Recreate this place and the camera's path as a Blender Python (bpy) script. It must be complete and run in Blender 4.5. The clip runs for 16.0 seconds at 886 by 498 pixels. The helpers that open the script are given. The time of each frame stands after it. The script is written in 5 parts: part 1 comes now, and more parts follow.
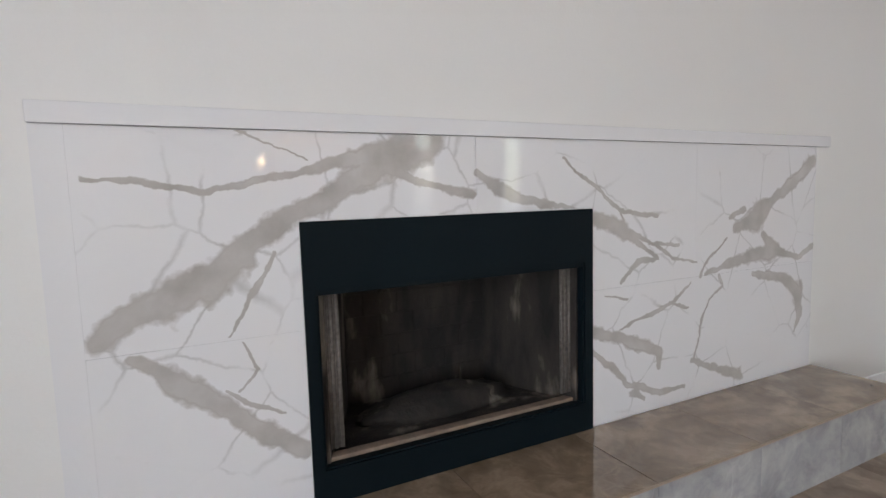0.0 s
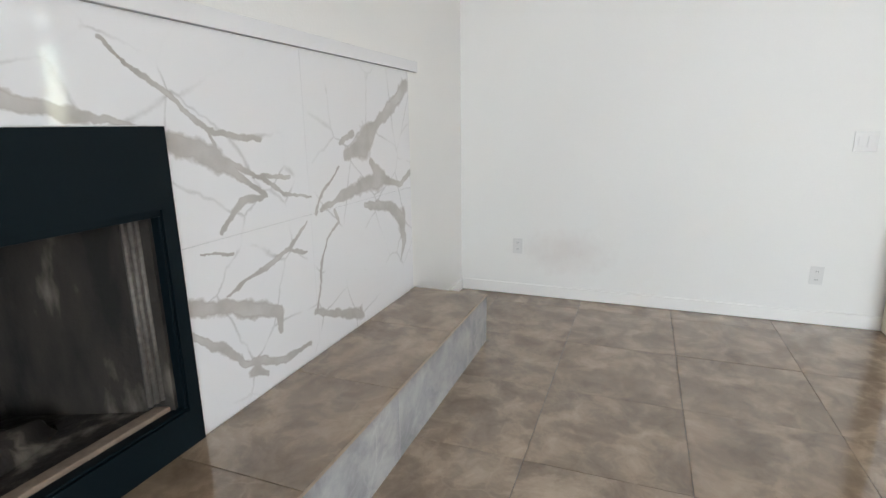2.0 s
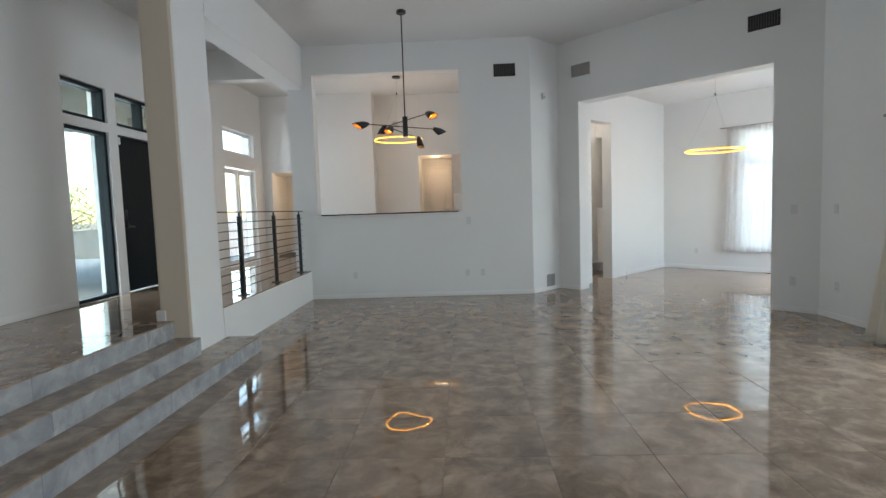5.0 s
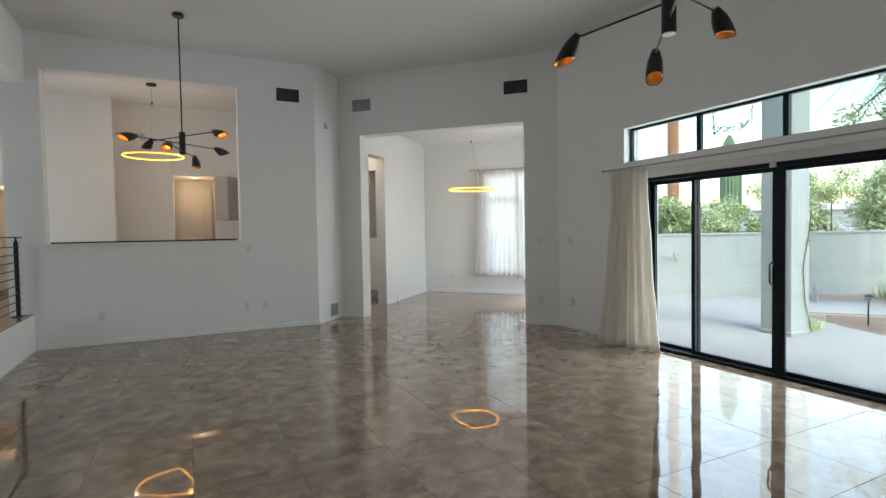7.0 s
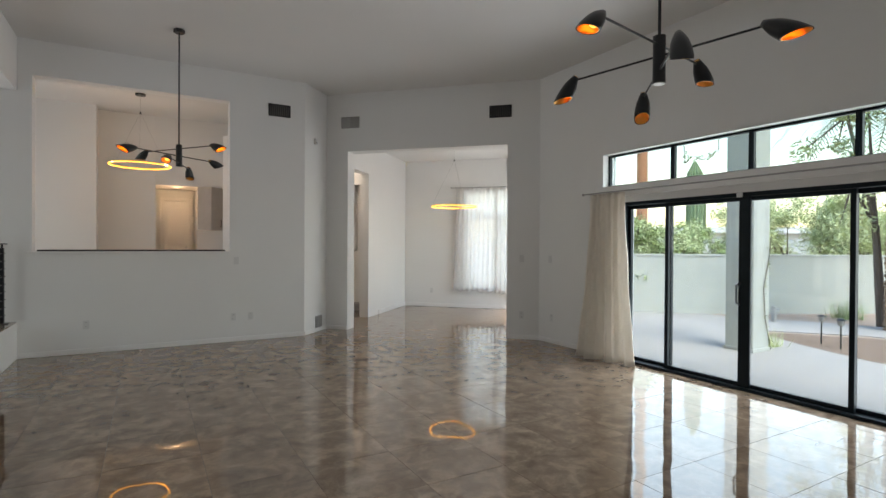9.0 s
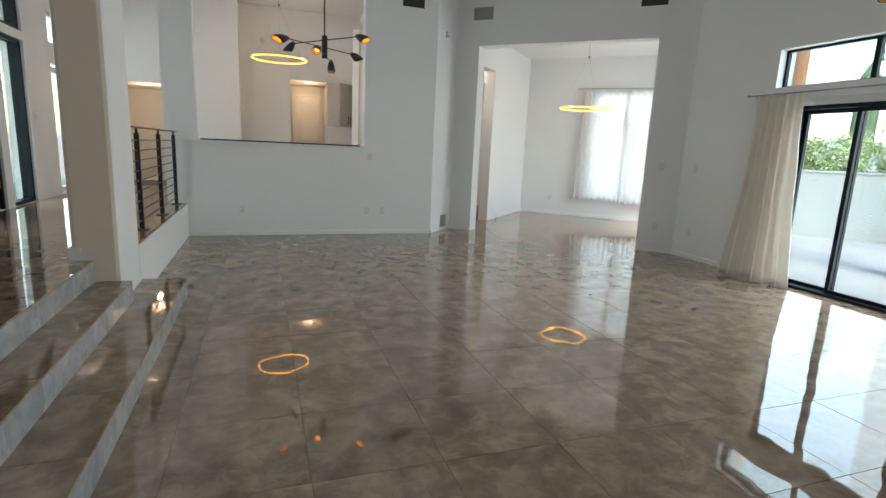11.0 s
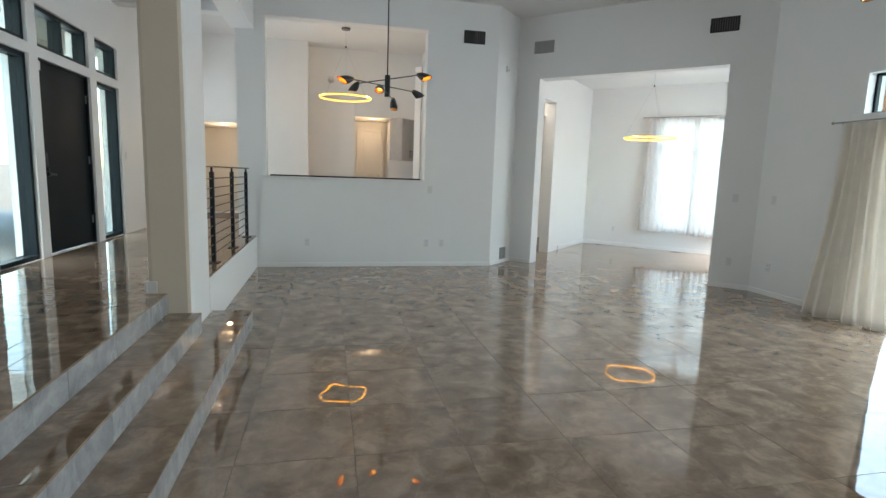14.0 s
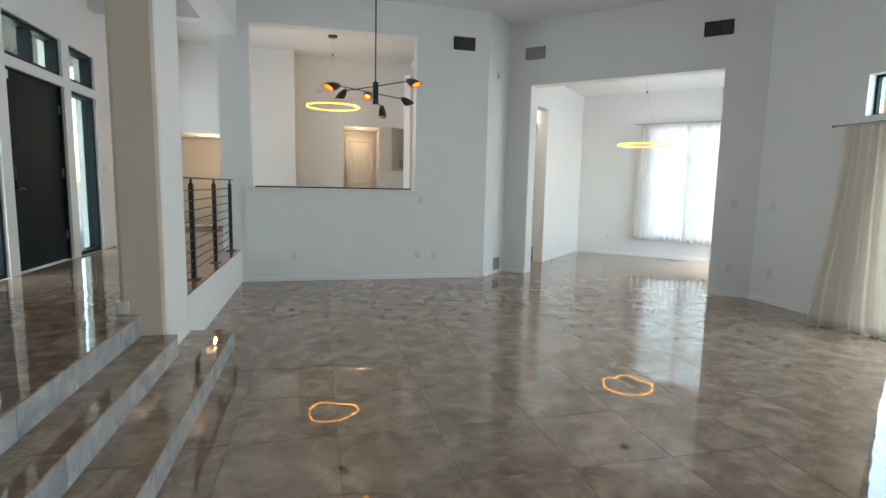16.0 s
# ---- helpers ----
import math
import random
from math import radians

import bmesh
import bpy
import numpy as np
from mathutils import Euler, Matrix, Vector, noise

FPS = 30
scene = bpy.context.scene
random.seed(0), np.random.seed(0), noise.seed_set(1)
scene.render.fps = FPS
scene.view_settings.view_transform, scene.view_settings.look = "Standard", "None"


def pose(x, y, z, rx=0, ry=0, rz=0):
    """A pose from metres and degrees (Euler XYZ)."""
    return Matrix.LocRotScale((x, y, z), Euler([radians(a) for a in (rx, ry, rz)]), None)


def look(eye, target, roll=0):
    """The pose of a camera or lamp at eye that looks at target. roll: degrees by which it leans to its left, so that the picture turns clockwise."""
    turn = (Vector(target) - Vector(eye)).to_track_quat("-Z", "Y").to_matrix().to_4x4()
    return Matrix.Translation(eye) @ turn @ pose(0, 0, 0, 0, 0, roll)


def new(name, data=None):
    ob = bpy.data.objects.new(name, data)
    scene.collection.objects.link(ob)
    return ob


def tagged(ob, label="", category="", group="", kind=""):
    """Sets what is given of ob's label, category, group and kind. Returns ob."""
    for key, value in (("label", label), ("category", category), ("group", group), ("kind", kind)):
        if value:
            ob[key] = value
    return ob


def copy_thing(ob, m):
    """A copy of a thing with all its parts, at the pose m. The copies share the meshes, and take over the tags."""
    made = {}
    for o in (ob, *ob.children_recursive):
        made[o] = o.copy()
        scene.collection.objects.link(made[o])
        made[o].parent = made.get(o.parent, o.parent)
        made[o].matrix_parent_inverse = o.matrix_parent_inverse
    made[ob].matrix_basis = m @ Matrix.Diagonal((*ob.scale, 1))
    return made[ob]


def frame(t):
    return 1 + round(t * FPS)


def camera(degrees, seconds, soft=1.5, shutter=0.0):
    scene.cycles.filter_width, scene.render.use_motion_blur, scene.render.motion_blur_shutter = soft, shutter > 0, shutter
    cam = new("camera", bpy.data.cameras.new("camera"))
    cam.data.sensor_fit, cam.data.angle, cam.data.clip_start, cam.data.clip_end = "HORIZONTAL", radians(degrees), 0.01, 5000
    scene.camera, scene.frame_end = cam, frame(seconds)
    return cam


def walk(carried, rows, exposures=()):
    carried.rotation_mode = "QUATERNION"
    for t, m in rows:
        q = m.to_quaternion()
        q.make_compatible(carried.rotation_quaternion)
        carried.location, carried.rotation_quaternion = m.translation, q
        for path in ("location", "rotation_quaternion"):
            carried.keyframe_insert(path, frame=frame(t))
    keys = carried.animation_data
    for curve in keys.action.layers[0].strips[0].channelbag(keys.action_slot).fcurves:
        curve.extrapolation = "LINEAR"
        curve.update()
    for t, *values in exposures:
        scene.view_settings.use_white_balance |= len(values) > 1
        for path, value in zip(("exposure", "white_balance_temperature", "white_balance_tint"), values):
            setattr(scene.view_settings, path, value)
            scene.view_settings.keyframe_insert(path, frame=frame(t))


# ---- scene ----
cam = camera(81.1, 16.0)

PATH = [
    (0, (4.092, -8.0, 1.358), (3.207, -9.783, 1.164), -1.7),
    (0.5, (3.987, -8.12, 1.301), (2.873, -9.75, 0.982), -2.3),
    (1, (3.92, -8.243, 1.275), (2.73, -9.801, 0.879), -1.8),
    (1.5, (3.832, -8.391, 1.274), (2.321, -9.607, 0.787), -1.4),
    (2, (3.631, -8.452, 1.286), (1.815, -9.15, 0.822), -0.8),
    (2.5, (3.381, -8.537, 1.334), (1.475, -8.974, 0.915), -1.3),
    (3, (3.161, -8.665, 1.358), (1.21, -8.597, 0.924), -1.9),
    (3.5, (3.063, -8.835, 1.255), (1.221, -8.147, 0.887), -1.3),
    (4, (2.865, -8.816, 1.285), (1.355, -7.544, 0.964), -2.0),
    (4.5, (2.694, -8.789, 1.34), (2.025, -6.922, 1.081), -1.2),
    (5, (2.602, -8.715, 1.461), (2.527, -6.722, 1.31), -1.9),
    (5.2, (2.558, -8.695, 1.507), (2.607, -6.7, 1.369), -2.1),
    (7.3, (1.797, -8.547, 1.5), (2.763, -6.797, 1.435), -0.9),
    (7.5, (1.776, -8.665, 1.513), (2.782, -6.937, 1.449), -0.9),
    (8, (1.688, -8.792, 1.538), (2.735, -7.089, 1.51), -0.9),
    (8.2, (1.659, -8.772, 1.543), (2.691, -7.059, 1.529), -0.6),
    (10.3, (1.25, -8.553, 1.508), (2.124, -6.766, 1.299), 1.2),
    (10.5, (1.222, -8.525, 1.483), (2.039, -6.72, 1.209), 1.5),
    (11, (1.063, -8.431, 1.441), (1.718, -6.579, 1.062), 2.6),
    (11.5, (0.996, -8.386, 1.423), (1.501, -6.492, 1.028), 3.0),
    (12, (0.974, -8.359, 1.439), (1.436, -6.449, 1.066), 2.6),
    (12.5, (0.962, -8.355, 1.472), (1.419, -6.438, 1.13), 2.1),
    (13, (0.95, -8.339, 1.454), (1.412, -6.418, 1.143), 1.8),
    (13.5, (0.983, -8.347, 1.461), (1.446, -6.423, 1.172), 1.7),
    (14, (1.102, -8.381, 1.495), (1.533, -6.448, 1.217), 1.9),
    (14.5, (1.238, -8.389, 1.482), (1.643, -6.448, 1.221), 2.2),
    (15, (1.23, -8.318, 1.465), (1.642, -6.377, 1.215), 2.2),
    (15.5, (1.151, -8.186, 1.496), (1.588, -6.248, 1.265), 1.2),
    (16, (1.142, -8.134, 1.482), (1.606, -6.203, 1.243), 1.2),
]
EXPOSURES = [(0, 3.7, 6500, 20), (0.7, 3.75, 6500, 20), (1.5, 4.15, 6500, 17), (2.0, 4.1, 6450, 15), (2.5, 4.05, 6400, 17), (3.5, 3.4, 6200, 18), (4.2, 3.25, 6150, 16), (5.2, 2.93, 6050, 12), (7.3, 2.72, 6500, 13), (8.2, 2.64, 6700, 16), (10.5, 2.87, 6450, 13), (12, 3.2, 6080, 9), (16, 3.22, 6080, 9)]
walk(cam, [(t, look(e, g, r)) for t, e, g, r in PATH], EXPOSURES)


# ---- world, sun, exposure ----
world = bpy.data.worlds.new("sky")
scene.world = world
world.use_nodes = True
wn = world.node_tree.nodes
sky = wn.new("ShaderNodeTexSky")
sky.sky_type = "NISHITA"
sky.sun_disc = False
SUN_ELEVATION, SUN_AZIMUTH = radians(62), radians(186)
sky.sun_elevation, sky.sun_rotation = SUN_ELEVATION, SUN_AZIMUTH
sky.air_density, sky.dust_density, sky.ozone_density = 1.6, 0.6, 0.0
wn["Background"].inputs["Strength"].default_value = 0.15
world.node_tree.links.new(sky.outputs["Color"], wn["Background"].inputs["Color"])

sun = new("sun", bpy.data.lights.new("sun", "SUN"))
sun.data.energy, sun.data.angle, sun.data.color = 1.4, radians(25), (1.0, 0.95, 0.88)
sun_dir = Vector((math.sin(SUN_AZIMUTH) * math.cos(SUN_ELEVATION), math.cos(SUN_AZIMUTH) * math.cos(SUN_ELEVATION), math.sin(SUN_ELEVATION)))
sun.matrix_world = look(sun_dir * 60, (0, 0, 0))

def window_light(place, facing, width, height, level):
    """Skylight that enters through one opening; facing: degrees in which it shines; level: watts per square metre."""
    lamp = new("window_light", bpy.data.lights.new("window_light", "AREA"))
    lamp.data.shape, lamp.data.size, lamp.data.size_y = "RECTANGLE", width, height
    lamp.data.energy, lamp.data.color = level * width * height, (0.90, 0.96, 1.0)
    a = radians(facing)
    lamp.matrix_world = look(place, Vector(place) + Vector((math.cos(a), math.sin(a), 0)))
    return lamp


LEVEL = 1.9
window_light((7.26, -5.5, 1.08), 180, 3.3, 2.05, LEVEL * 1.25)
window_light((7.26, -5.5, 2.575), 180, 3.95, 0.42, LEVEL * 1.25)
window_light((-2.09, -2.575, 1.53), 0, 0.68, 2.0, LEVEL * 0.8)
window_light((-2.09, -0.265, 1.53), 0, 0.68, 2.0, LEVEL * 0.8)
window_light((-2.09, -1.42, 2.905), 0, 2.9, 0.38, LEVEL * 0.8)
window_light((-2.09, 1.73, 1.45), 0, 1.4, 1.85, LEVEL * 1.0)
window_light((-2.09, 1.73, 2.94), 0, 1.4, 0.44, LEVEL * 1.1)
window_light((8.97, 1.57, 1.68), -135, 1.65, 2.3, LEVEL * 0.8)
window_light((8.78, -0.62, 1.7), 135, 2.1, 2.3, LEVEL * 0.9)

# ---- materials ----
def mat(name, colour, rough=0.5, metal=0.0, vary=0.06, scale=3.0, fine=60.0, bump=0.0, spec=0.5, rand=0.0):
    """A painted or plain surface: base colour with blotches at two scales, uneven gloss and fine relief."""
    m = bpy.data.materials.new(name)
    m.use_nodes = True
    n, l = m.node_tree.nodes, m.node_tree.links
    b = n["Principled BSDF"]
    b.inputs["Metallic"].default_value = metal
    b.inputs["Specular IOR Level"].default_value = spec
    tc = n.new("ShaderNodeTexCoord")
    big, small = n.new("ShaderNodeTexNoise"), n.new("ShaderNodeTexNoise")
    big.inputs["Scale"].default_value, big.inputs["Detail"].default_value = scale, 4
    small.inputs["Scale"].default_value, small.inputs["Detail"].default_value = fine, 3
    for t in (big, small):
        l.new(tc.outputs["Object"], t.inputs["Vector"])
    add = n.new("ShaderNodeMath")
    add.operation = "MULTIPLY_ADD"
    l.new(small.outputs["Fac"], add.inputs[0])
    add.inputs[1].default_value = 0.4
    l.new(big.outputs["Fac"], add.inputs[2])
    last = add.outputs[0]
    if rand:
        info = n.new("ShaderNodeObjectInfo")
        r = n.new("ShaderNodeMath")
        r.operation = "MULTIPLY_ADD"
        l.new(info.outputs["Random"], r.inputs[0])
        r.inputs[1].default_value = rand
        l.new(last, r.inputs[2])
        last = r.outputs[0]
    ramp = n.new("ShaderNodeValToRGB")
    ramp.color_ramp.elements[0].position, ramp.color_ramp.elements[1].position = 0.35, 1.05
    ramp.color_ramp.elements[0].color = (*[c * (1 - vary) for c in colour], 1)
    ramp.color_ramp.elements[1].color = (*[min(1, c * (1 + vary)) for c in colour], 1)
    l.new(last, ramp.inputs["Fac"])
    l.new(ramp.outputs["Color"], b.inputs["Base Color"])
    mr = n.new("ShaderNodeMapRange")
    mr.inputs["To Min"].default_value, mr.inputs["To Max"].default_value = max(0, rough - 0.06), min(1, rough + 0.06)
    l.new(big.outputs["Fac"], mr.inputs["Value"])
    l.new(mr.outputs["Result"], b.inputs["Roughness"])
    if bump:
        bp = n.new("ShaderNodeBump")
        bp.inputs["Strength"].default_value, bp.inputs["Distance"].default_value = bump, 0.01
        l.new(small.outputs["Fac"], bp.inputs["Height"])
        l.new(bp.outputs["Normal"], b.inputs["Normal"])
    return m


def glow(name, colour, strength):
    m = bpy.data.materials.new(name)
    m.use_nodes = True
    b = m.node_tree.nodes["Principled BSDF"]
    b.inputs["Base Color"].default_value = (*colour, 1)
    b.inputs["Emission Color"].default_value = (*colour, 1)
    b.inputs["Emission Strength"].default_value = strength
    return m


def pane_glass(name, tint=(0.93, 0.97, 0.96)):
    """Clear or tinted window glass, more mirror-like at a glancing angle."""
    m = bpy.data.materials.new(name)
    m.use_nodes = True
    n, l = m.node_tree.nodes, m.node_tree.links
    n.remove(n["Principled BSDF"])
    clear, gloss, mix, lw = (n.new("ShaderNode" + k) for k in ("BsdfTransparent", "BsdfGlossy", "MixShader", "LayerWeight"))
    clear.inputs["Color"].default_value = (*tint, 1)
    gloss.inputs["Roughness"].default_value = 0.01
    power, scale = n.new("ShaderNodeMath"), n.new("ShaderNodeMath")
    power.operation, scale.operation = "POWER", "MULTIPLY_ADD"
    power.inputs[1].default_value = 5.0
    scale.inputs[1].default_value, scale.inputs[2].default_value = 0.5, 0.02
    l.new(lw.outputs["Facing"], power.inputs[0])
    l.new(power.outputs[0], scale.inputs[0])
    l.new(scale.outputs[0], mix.inputs[0])
    l.new(clear.outputs[0], mix.inputs[1])
    l.new(gloss.outputs[0], mix.inputs[2])
    l.new(mix.outputs[0], n["Material Output"].inputs["Surface"])
    return m


def fabric(name, colour, sheer, through_light=0.5):
    """Thin woven cloth that lets light through."""
    m = bpy.data.materials.new(name)
    m.use_nodes = True
    n, l = m.node_tree.nodes, m.node_tree.links
    n.remove(n["Principled BSDF"])
    dif, tra, clear, mix, mix2 = (n.new("ShaderNode" + k) for k in ("BsdfDiffuse", "BsdfTranslucent", "BsdfTransparent", "MixShader", "MixShader"))
    noise_t, tc, ramp, wave = (n.new("ShaderNode" + k) for k in ("TexNoise", "TexCoord", "ValToRGB", "TexNoise"))
    noise_t.inputs["Scale"].default_value = 9
    wave.inputs["Scale"].default_value = 160
    l.new(tc.outputs["Object"], noise_t.inputs["Vector"])
    l.new(tc.outputs["Object"], wave.inputs["Vector"])
    ramp.color_ramp.elements[0].color = (*[c * 0.9 for c in colour], 1)
    ramp.color_ramp.elements[1].color = (*colour, 1)
    l.new(noise_t.outputs["Fac"], ramp.inputs["Fac"])
    for s in (dif, tra):
        l.new(ramp.outputs["Color"], s.inputs["Color"])
    mix.inputs[0].default_value = through_light
    l.new(dif.outputs[0], mix.inputs[1])
    l.new(tra.outputs[0], mix.inputs[2])
    rng = n.new("ShaderNodeMapRange")
    rng.inputs["To Min"].default_value, rng.inputs["To Max"].default_value = sheer * 0.5, sheer * 1.5
    l.new(wave.outputs["Fac"], rng.inputs["Value"])
    l.new(rng.outputs["Result"], mix2.inputs[0])
    l.new(mix.outputs[0], mix2.inputs[1])
    l.new(clear.outputs[0], mix2.inputs[2])
    l.new(mix2.outputs[0], n["Material Output"].inputs["Surface"])
    return m


def math_node(n, l, op, a, b=None, clamp=False):
    q = n.new("ShaderNodeMath")
    q.operation, q.use_clamp = op, clamp
    for i, v in enumerate((a, b)):
        if v is None:
            continue
        if isinstance(v, (int, float)):
            q.inputs[i].default_value = v
        else:
            l.new(v, q.inputs[i])
    return q.outputs[0]


def vec_node(n, l, op, a, b=None):
    q = n.new("ShaderNodeVectorMath")
    q.operation = op
    for i, v in enumerate((a, b)):
        if v is None:
            continue
        if isinstance(v, (tuple, Vector)):
            q.inputs[i].default_value = v
        else:
            l.new(v, q.inputs[i])
    return q


def stone_tile(name, dark, mid, light, rough, wavy, scale=2.2, veins=1.0):
    """Polished porcelain tile in cloudy marble: blotches, fine light veins, each tile with a print of its own, slightly wavy gloss."""
    m = bpy.data.materials.new(name)
    m.use_nodes = True
    n, l = m.node_tree.nodes, m.node_tree.links
    b = n["Principled BSDF"]
    tc, info, geo = n.new("ShaderNodeTexCoord"), n.new("ShaderNodeObjectInfo"), n.new("ShaderNodeNewGeometry")
    off = n.new("ShaderNodeCombineXYZ")
    for i in range(3):
        l.new(math_node(n, l, "MULTIPLY", info.outputs["Random"], 37.0 + 11 * i), off.inputs[i])
    at = vec_node(n, l, "ADD", tc.outputs["Object"], off.outputs[0]).outputs[0]
    warp = n.new("ShaderNodeTexNoise")
    warp.inputs["Scale"].default_value, warp.inputs["Detail"].default_value = 3.0, 5
    l.new(at, warp.inputs["Vector"])
    sc = n.new("ShaderNodeVectorMath")
    sc.operation = "SCALE"
    sc.inputs["Scale"].default_value = 0.35
    l.new(warp.outputs["Color"], sc.inputs[0])
    bent = vec_node(n, l, "ADD", at, sc.outputs[0]).outputs[0]
    cloud = n.new("ShaderNodeTexNoise")
    cloud.inputs["Scale"].default_value, cloud.inputs["Detail"].default_value, cloud.inputs["Roughness"].default_value = scale, 6, 0.6
    l.new(bent, cloud.inputs["Vector"])
    ramp = n.new("ShaderNodeValToRGB")
    e = ramp.color_ramp.elements
    e[0].position, e[0].color = 0.30, (*dark, 1)
    e[1].position, e[1].color = 0.70, (*light, 1)
    e.new(0.5).color = (*mid, 1)
    l.new(cloud.outputs["Fac"], ramp.inputs["Fac"])
    vor = n.new("ShaderNodeTexVoronoi")
    vor.feature = "DISTANCE_TO_EDGE"
    vor.inputs["Scale"].default_value = 6.0
    l.new(bent, vor.inputs["Vector"])
    patch = n.new("ShaderNodeTexNoise")
    patch.inputs["Scale"].default_value = 1.7
    l.new(at, patch.inputs["Vector"])
    line = n.new("ShaderNodeMapRange")
    line.inputs["From Min"].default_value, line.inputs["From Max"].default_value = 0.0, 0.05
    line.inputs["To Min"].default_value, line.inputs["To Max"].default_value = 0.5 * veins, 0.0
    l.new(vor.outputs["Distance"], line.inputs["Value"])
    gate = n.new("ShaderNodeMapRange")
    gate.inputs["From Min"].default_value, gate.inputs["From Max"].default_value = 0.48, 0.66
    l.new(patch.outputs["Fac"], gate.inputs["Value"])
    mixc = n.new("ShaderNodeMix")
    mixc.data_type = "RGBA"
    l.new(math_node(n, l, "MULTIPLY", line.outputs["Result"], gate.outputs["Result"]), mixc.inputs["Factor"])
    l.new(ramp.outputs["Color"], mixc.inputs["A"])
    mixc.inputs["B"].default_value = (*[min(1, c * 1.5 + 0.05) for c in light], 1)
    l.new(mixc.outputs["Result"], b.inputs["Base Color"])
    b.inputs["Roughness"].default_value = rough
    b.inputs["IOR"].default_value = 1.9
    sheen = n.new("ShaderNodeMapRange")
    sheen.inputs["To Min"].default_value, sheen.inputs["To Max"].default_value = rough * 0.6, rough * 1.6
    l.new(cloud.outputs["Fac"], sheen.inputs["Value"])
    l.new(sheen.outputs["Result"], b.inputs["Roughness"])
    wave = n.new("ShaderNodeTexNoise")
    wave.inputs["Scale"].default_value, wave.inputs["Detail"].default_value = 5.0, 0.6
    l.new(geo.outputs["Position"], wave.inputs["Vector"])
    sway = vec_node(n, l, "SUBTRACT", wave.outputs["Color"], (0.5, 0.5, 0.5)).outputs[0]
    lean = vec_node(n, l, "ADD", geo.outputs["Normal"], vec_node(n, l, "MULTIPLY", sway, (wavy, wavy, wavy)).outputs[0]).outputs[0]
    l.new(vec_node(n, l, "NORMALIZE", lean).outputs[0], b.inputs["Normal"])
    return m


def veined_marble(name, strokes):
    """White slab with broad taupe veins. strokes: pairs of (x, z, half width) on the wall."""
    m = bpy.data.materials.new(name)
    m.use_nodes = True
    n, l = m.node_tree.nodes, m.node_tree.links
    b = n["Principled BSDF"]
    geo = n.new("ShaderNodeNewGeometry")
    flat = vec_node(n, l, "MULTIPLY", geo.outputs["Position"], (1, 0, 1)).outputs[0]
    at = flat
    for freq, amp in ((9.0, 0.035), (26.0, 0.018), (80.0, 0.007)):
        w = n.new("ShaderNodeTexNoise")
        w.inputs["Scale"].default_value, w.inputs["Detail"].default_value = freq, 2
        l.new(flat, w.inputs["Vector"])
        c = vec_node(n, l, "SUBTRACT", w.outputs["Color"], (0.5, 0.5, 0.5)).outputs[0]
        k = vec_node(n, l, "MULTIPLY", c, (amp, 0, amp)).outputs[0]
        at = vec_node(n, l, "ADD", at, k).outputs[0]
    best = math_node(n, l, "ADD", 9.0, 0.0)
    for (x0, z0, r0), (x1, z1, r1) in strokes:
        a, d = Vector((x0, 0, z0)), Vector((x1 - x0, 0, z1 - z0))
        rel = vec_node(n, l, "SUBTRACT", at, a).outputs[0]
        h = math_node(n, l, "MULTIPLY", vec_node(n, l, "DOT_PRODUCT", rel, d).outputs["Value"], 1 / d.length_squared, True)
        s = n.new("ShaderNodeVectorMath")
        s.operation = "SCALE"
        s.inputs[0].default_value = d
        l.new(h, s.inputs["Scale"])
        dist = vec_node(n, l, "LENGTH", vec_node(n, l, "SUBTRACT", rel, s.outputs[0]).outputs[0]).outputs["Value"]
        half = math_node(n, l, "ADD", math_node(n, l, "MULTIPLY", h, r1 - r0), r0)
        q = math_node(n, l, "DIVIDE", dist, half)
        best = math_node(n, l, "MINIMUM", best, q)
    # veins swell, thin out and break
    for freq, lo, hi in ((5.0, 0.75, 1.3), (17.0, 0.75, 1.3)):
        swell, span = n.new("ShaderNodeTexNoise"), n.new("ShaderNodeMapRange")
        swell.inputs["Scale"].default_value, swell.inputs["Detail"].default_value = freq, 3
        l.new(flat, swell.inputs["Vector"])
        span.inputs["From Min"].default_value, span.inputs["From Max"].default_value = 0.32, 0.68
        span.inputs["To Min"].default_value, span.inputs["To Max"].default_value = lo, hi
        l.new(swell.outputs["Fac"], span.inputs["Value"])
        best = math_node(n, l, "MULTIPLY", best, span.outputs["Result"])
    body = n.new("ShaderNodeMapRange")
    body.inputs["From Min"].default_value, body.inputs["From Max"].default_value = 0.70, 1.10
    body.inputs["To Min"].default_value, body.inputs["To Max"].default_value = 1.0, 0.0
    l.new(best, body.inputs["Value"])
    rim = n.new("ShaderNodeMapRange")
    rim.inputs["From Min"].default_value, rim.inputs["From Max"].default_value = 0.55, 0.95
    l.new(best, rim.inputs["Value"])
    tone = n.new("ShaderNodeTexNoise")
    tone.inputs["Scale"].default_value, tone.inputs["Detail"].default_value = 6, 5
    l.new(flat, tone.inputs["Vector"])
    vein = n.new("ShaderNodeValToRGB")
    vein.color_ramp.elements[0].position, vein.color_ramp.elements[1].position = 0.3, 0.7
    vein.color_ramp.elements[0].color, vein.color_ramp.elements[1].color = (0.40, 0.375, 0.35, 1), (0.60, 0.585, 0.57, 1)
    l.new(tone.outputs["Fac"], vein.inputs["Fac"])
    dark = n.new("ShaderNodeMix")
    dark.data_type = "RGBA"
    gate = math_node(n, l, "MULTIPLY", math_node(n, l, "SUBTRACT", tone.outputs["Fac"], 0.47), 5.0, True)
    l.new(math_node(n, l, "MULTIPLY", math_node(n, l, "MULTIPLY", rim.outputs["Result"], gate), 0.8), dark.inputs["Factor"])
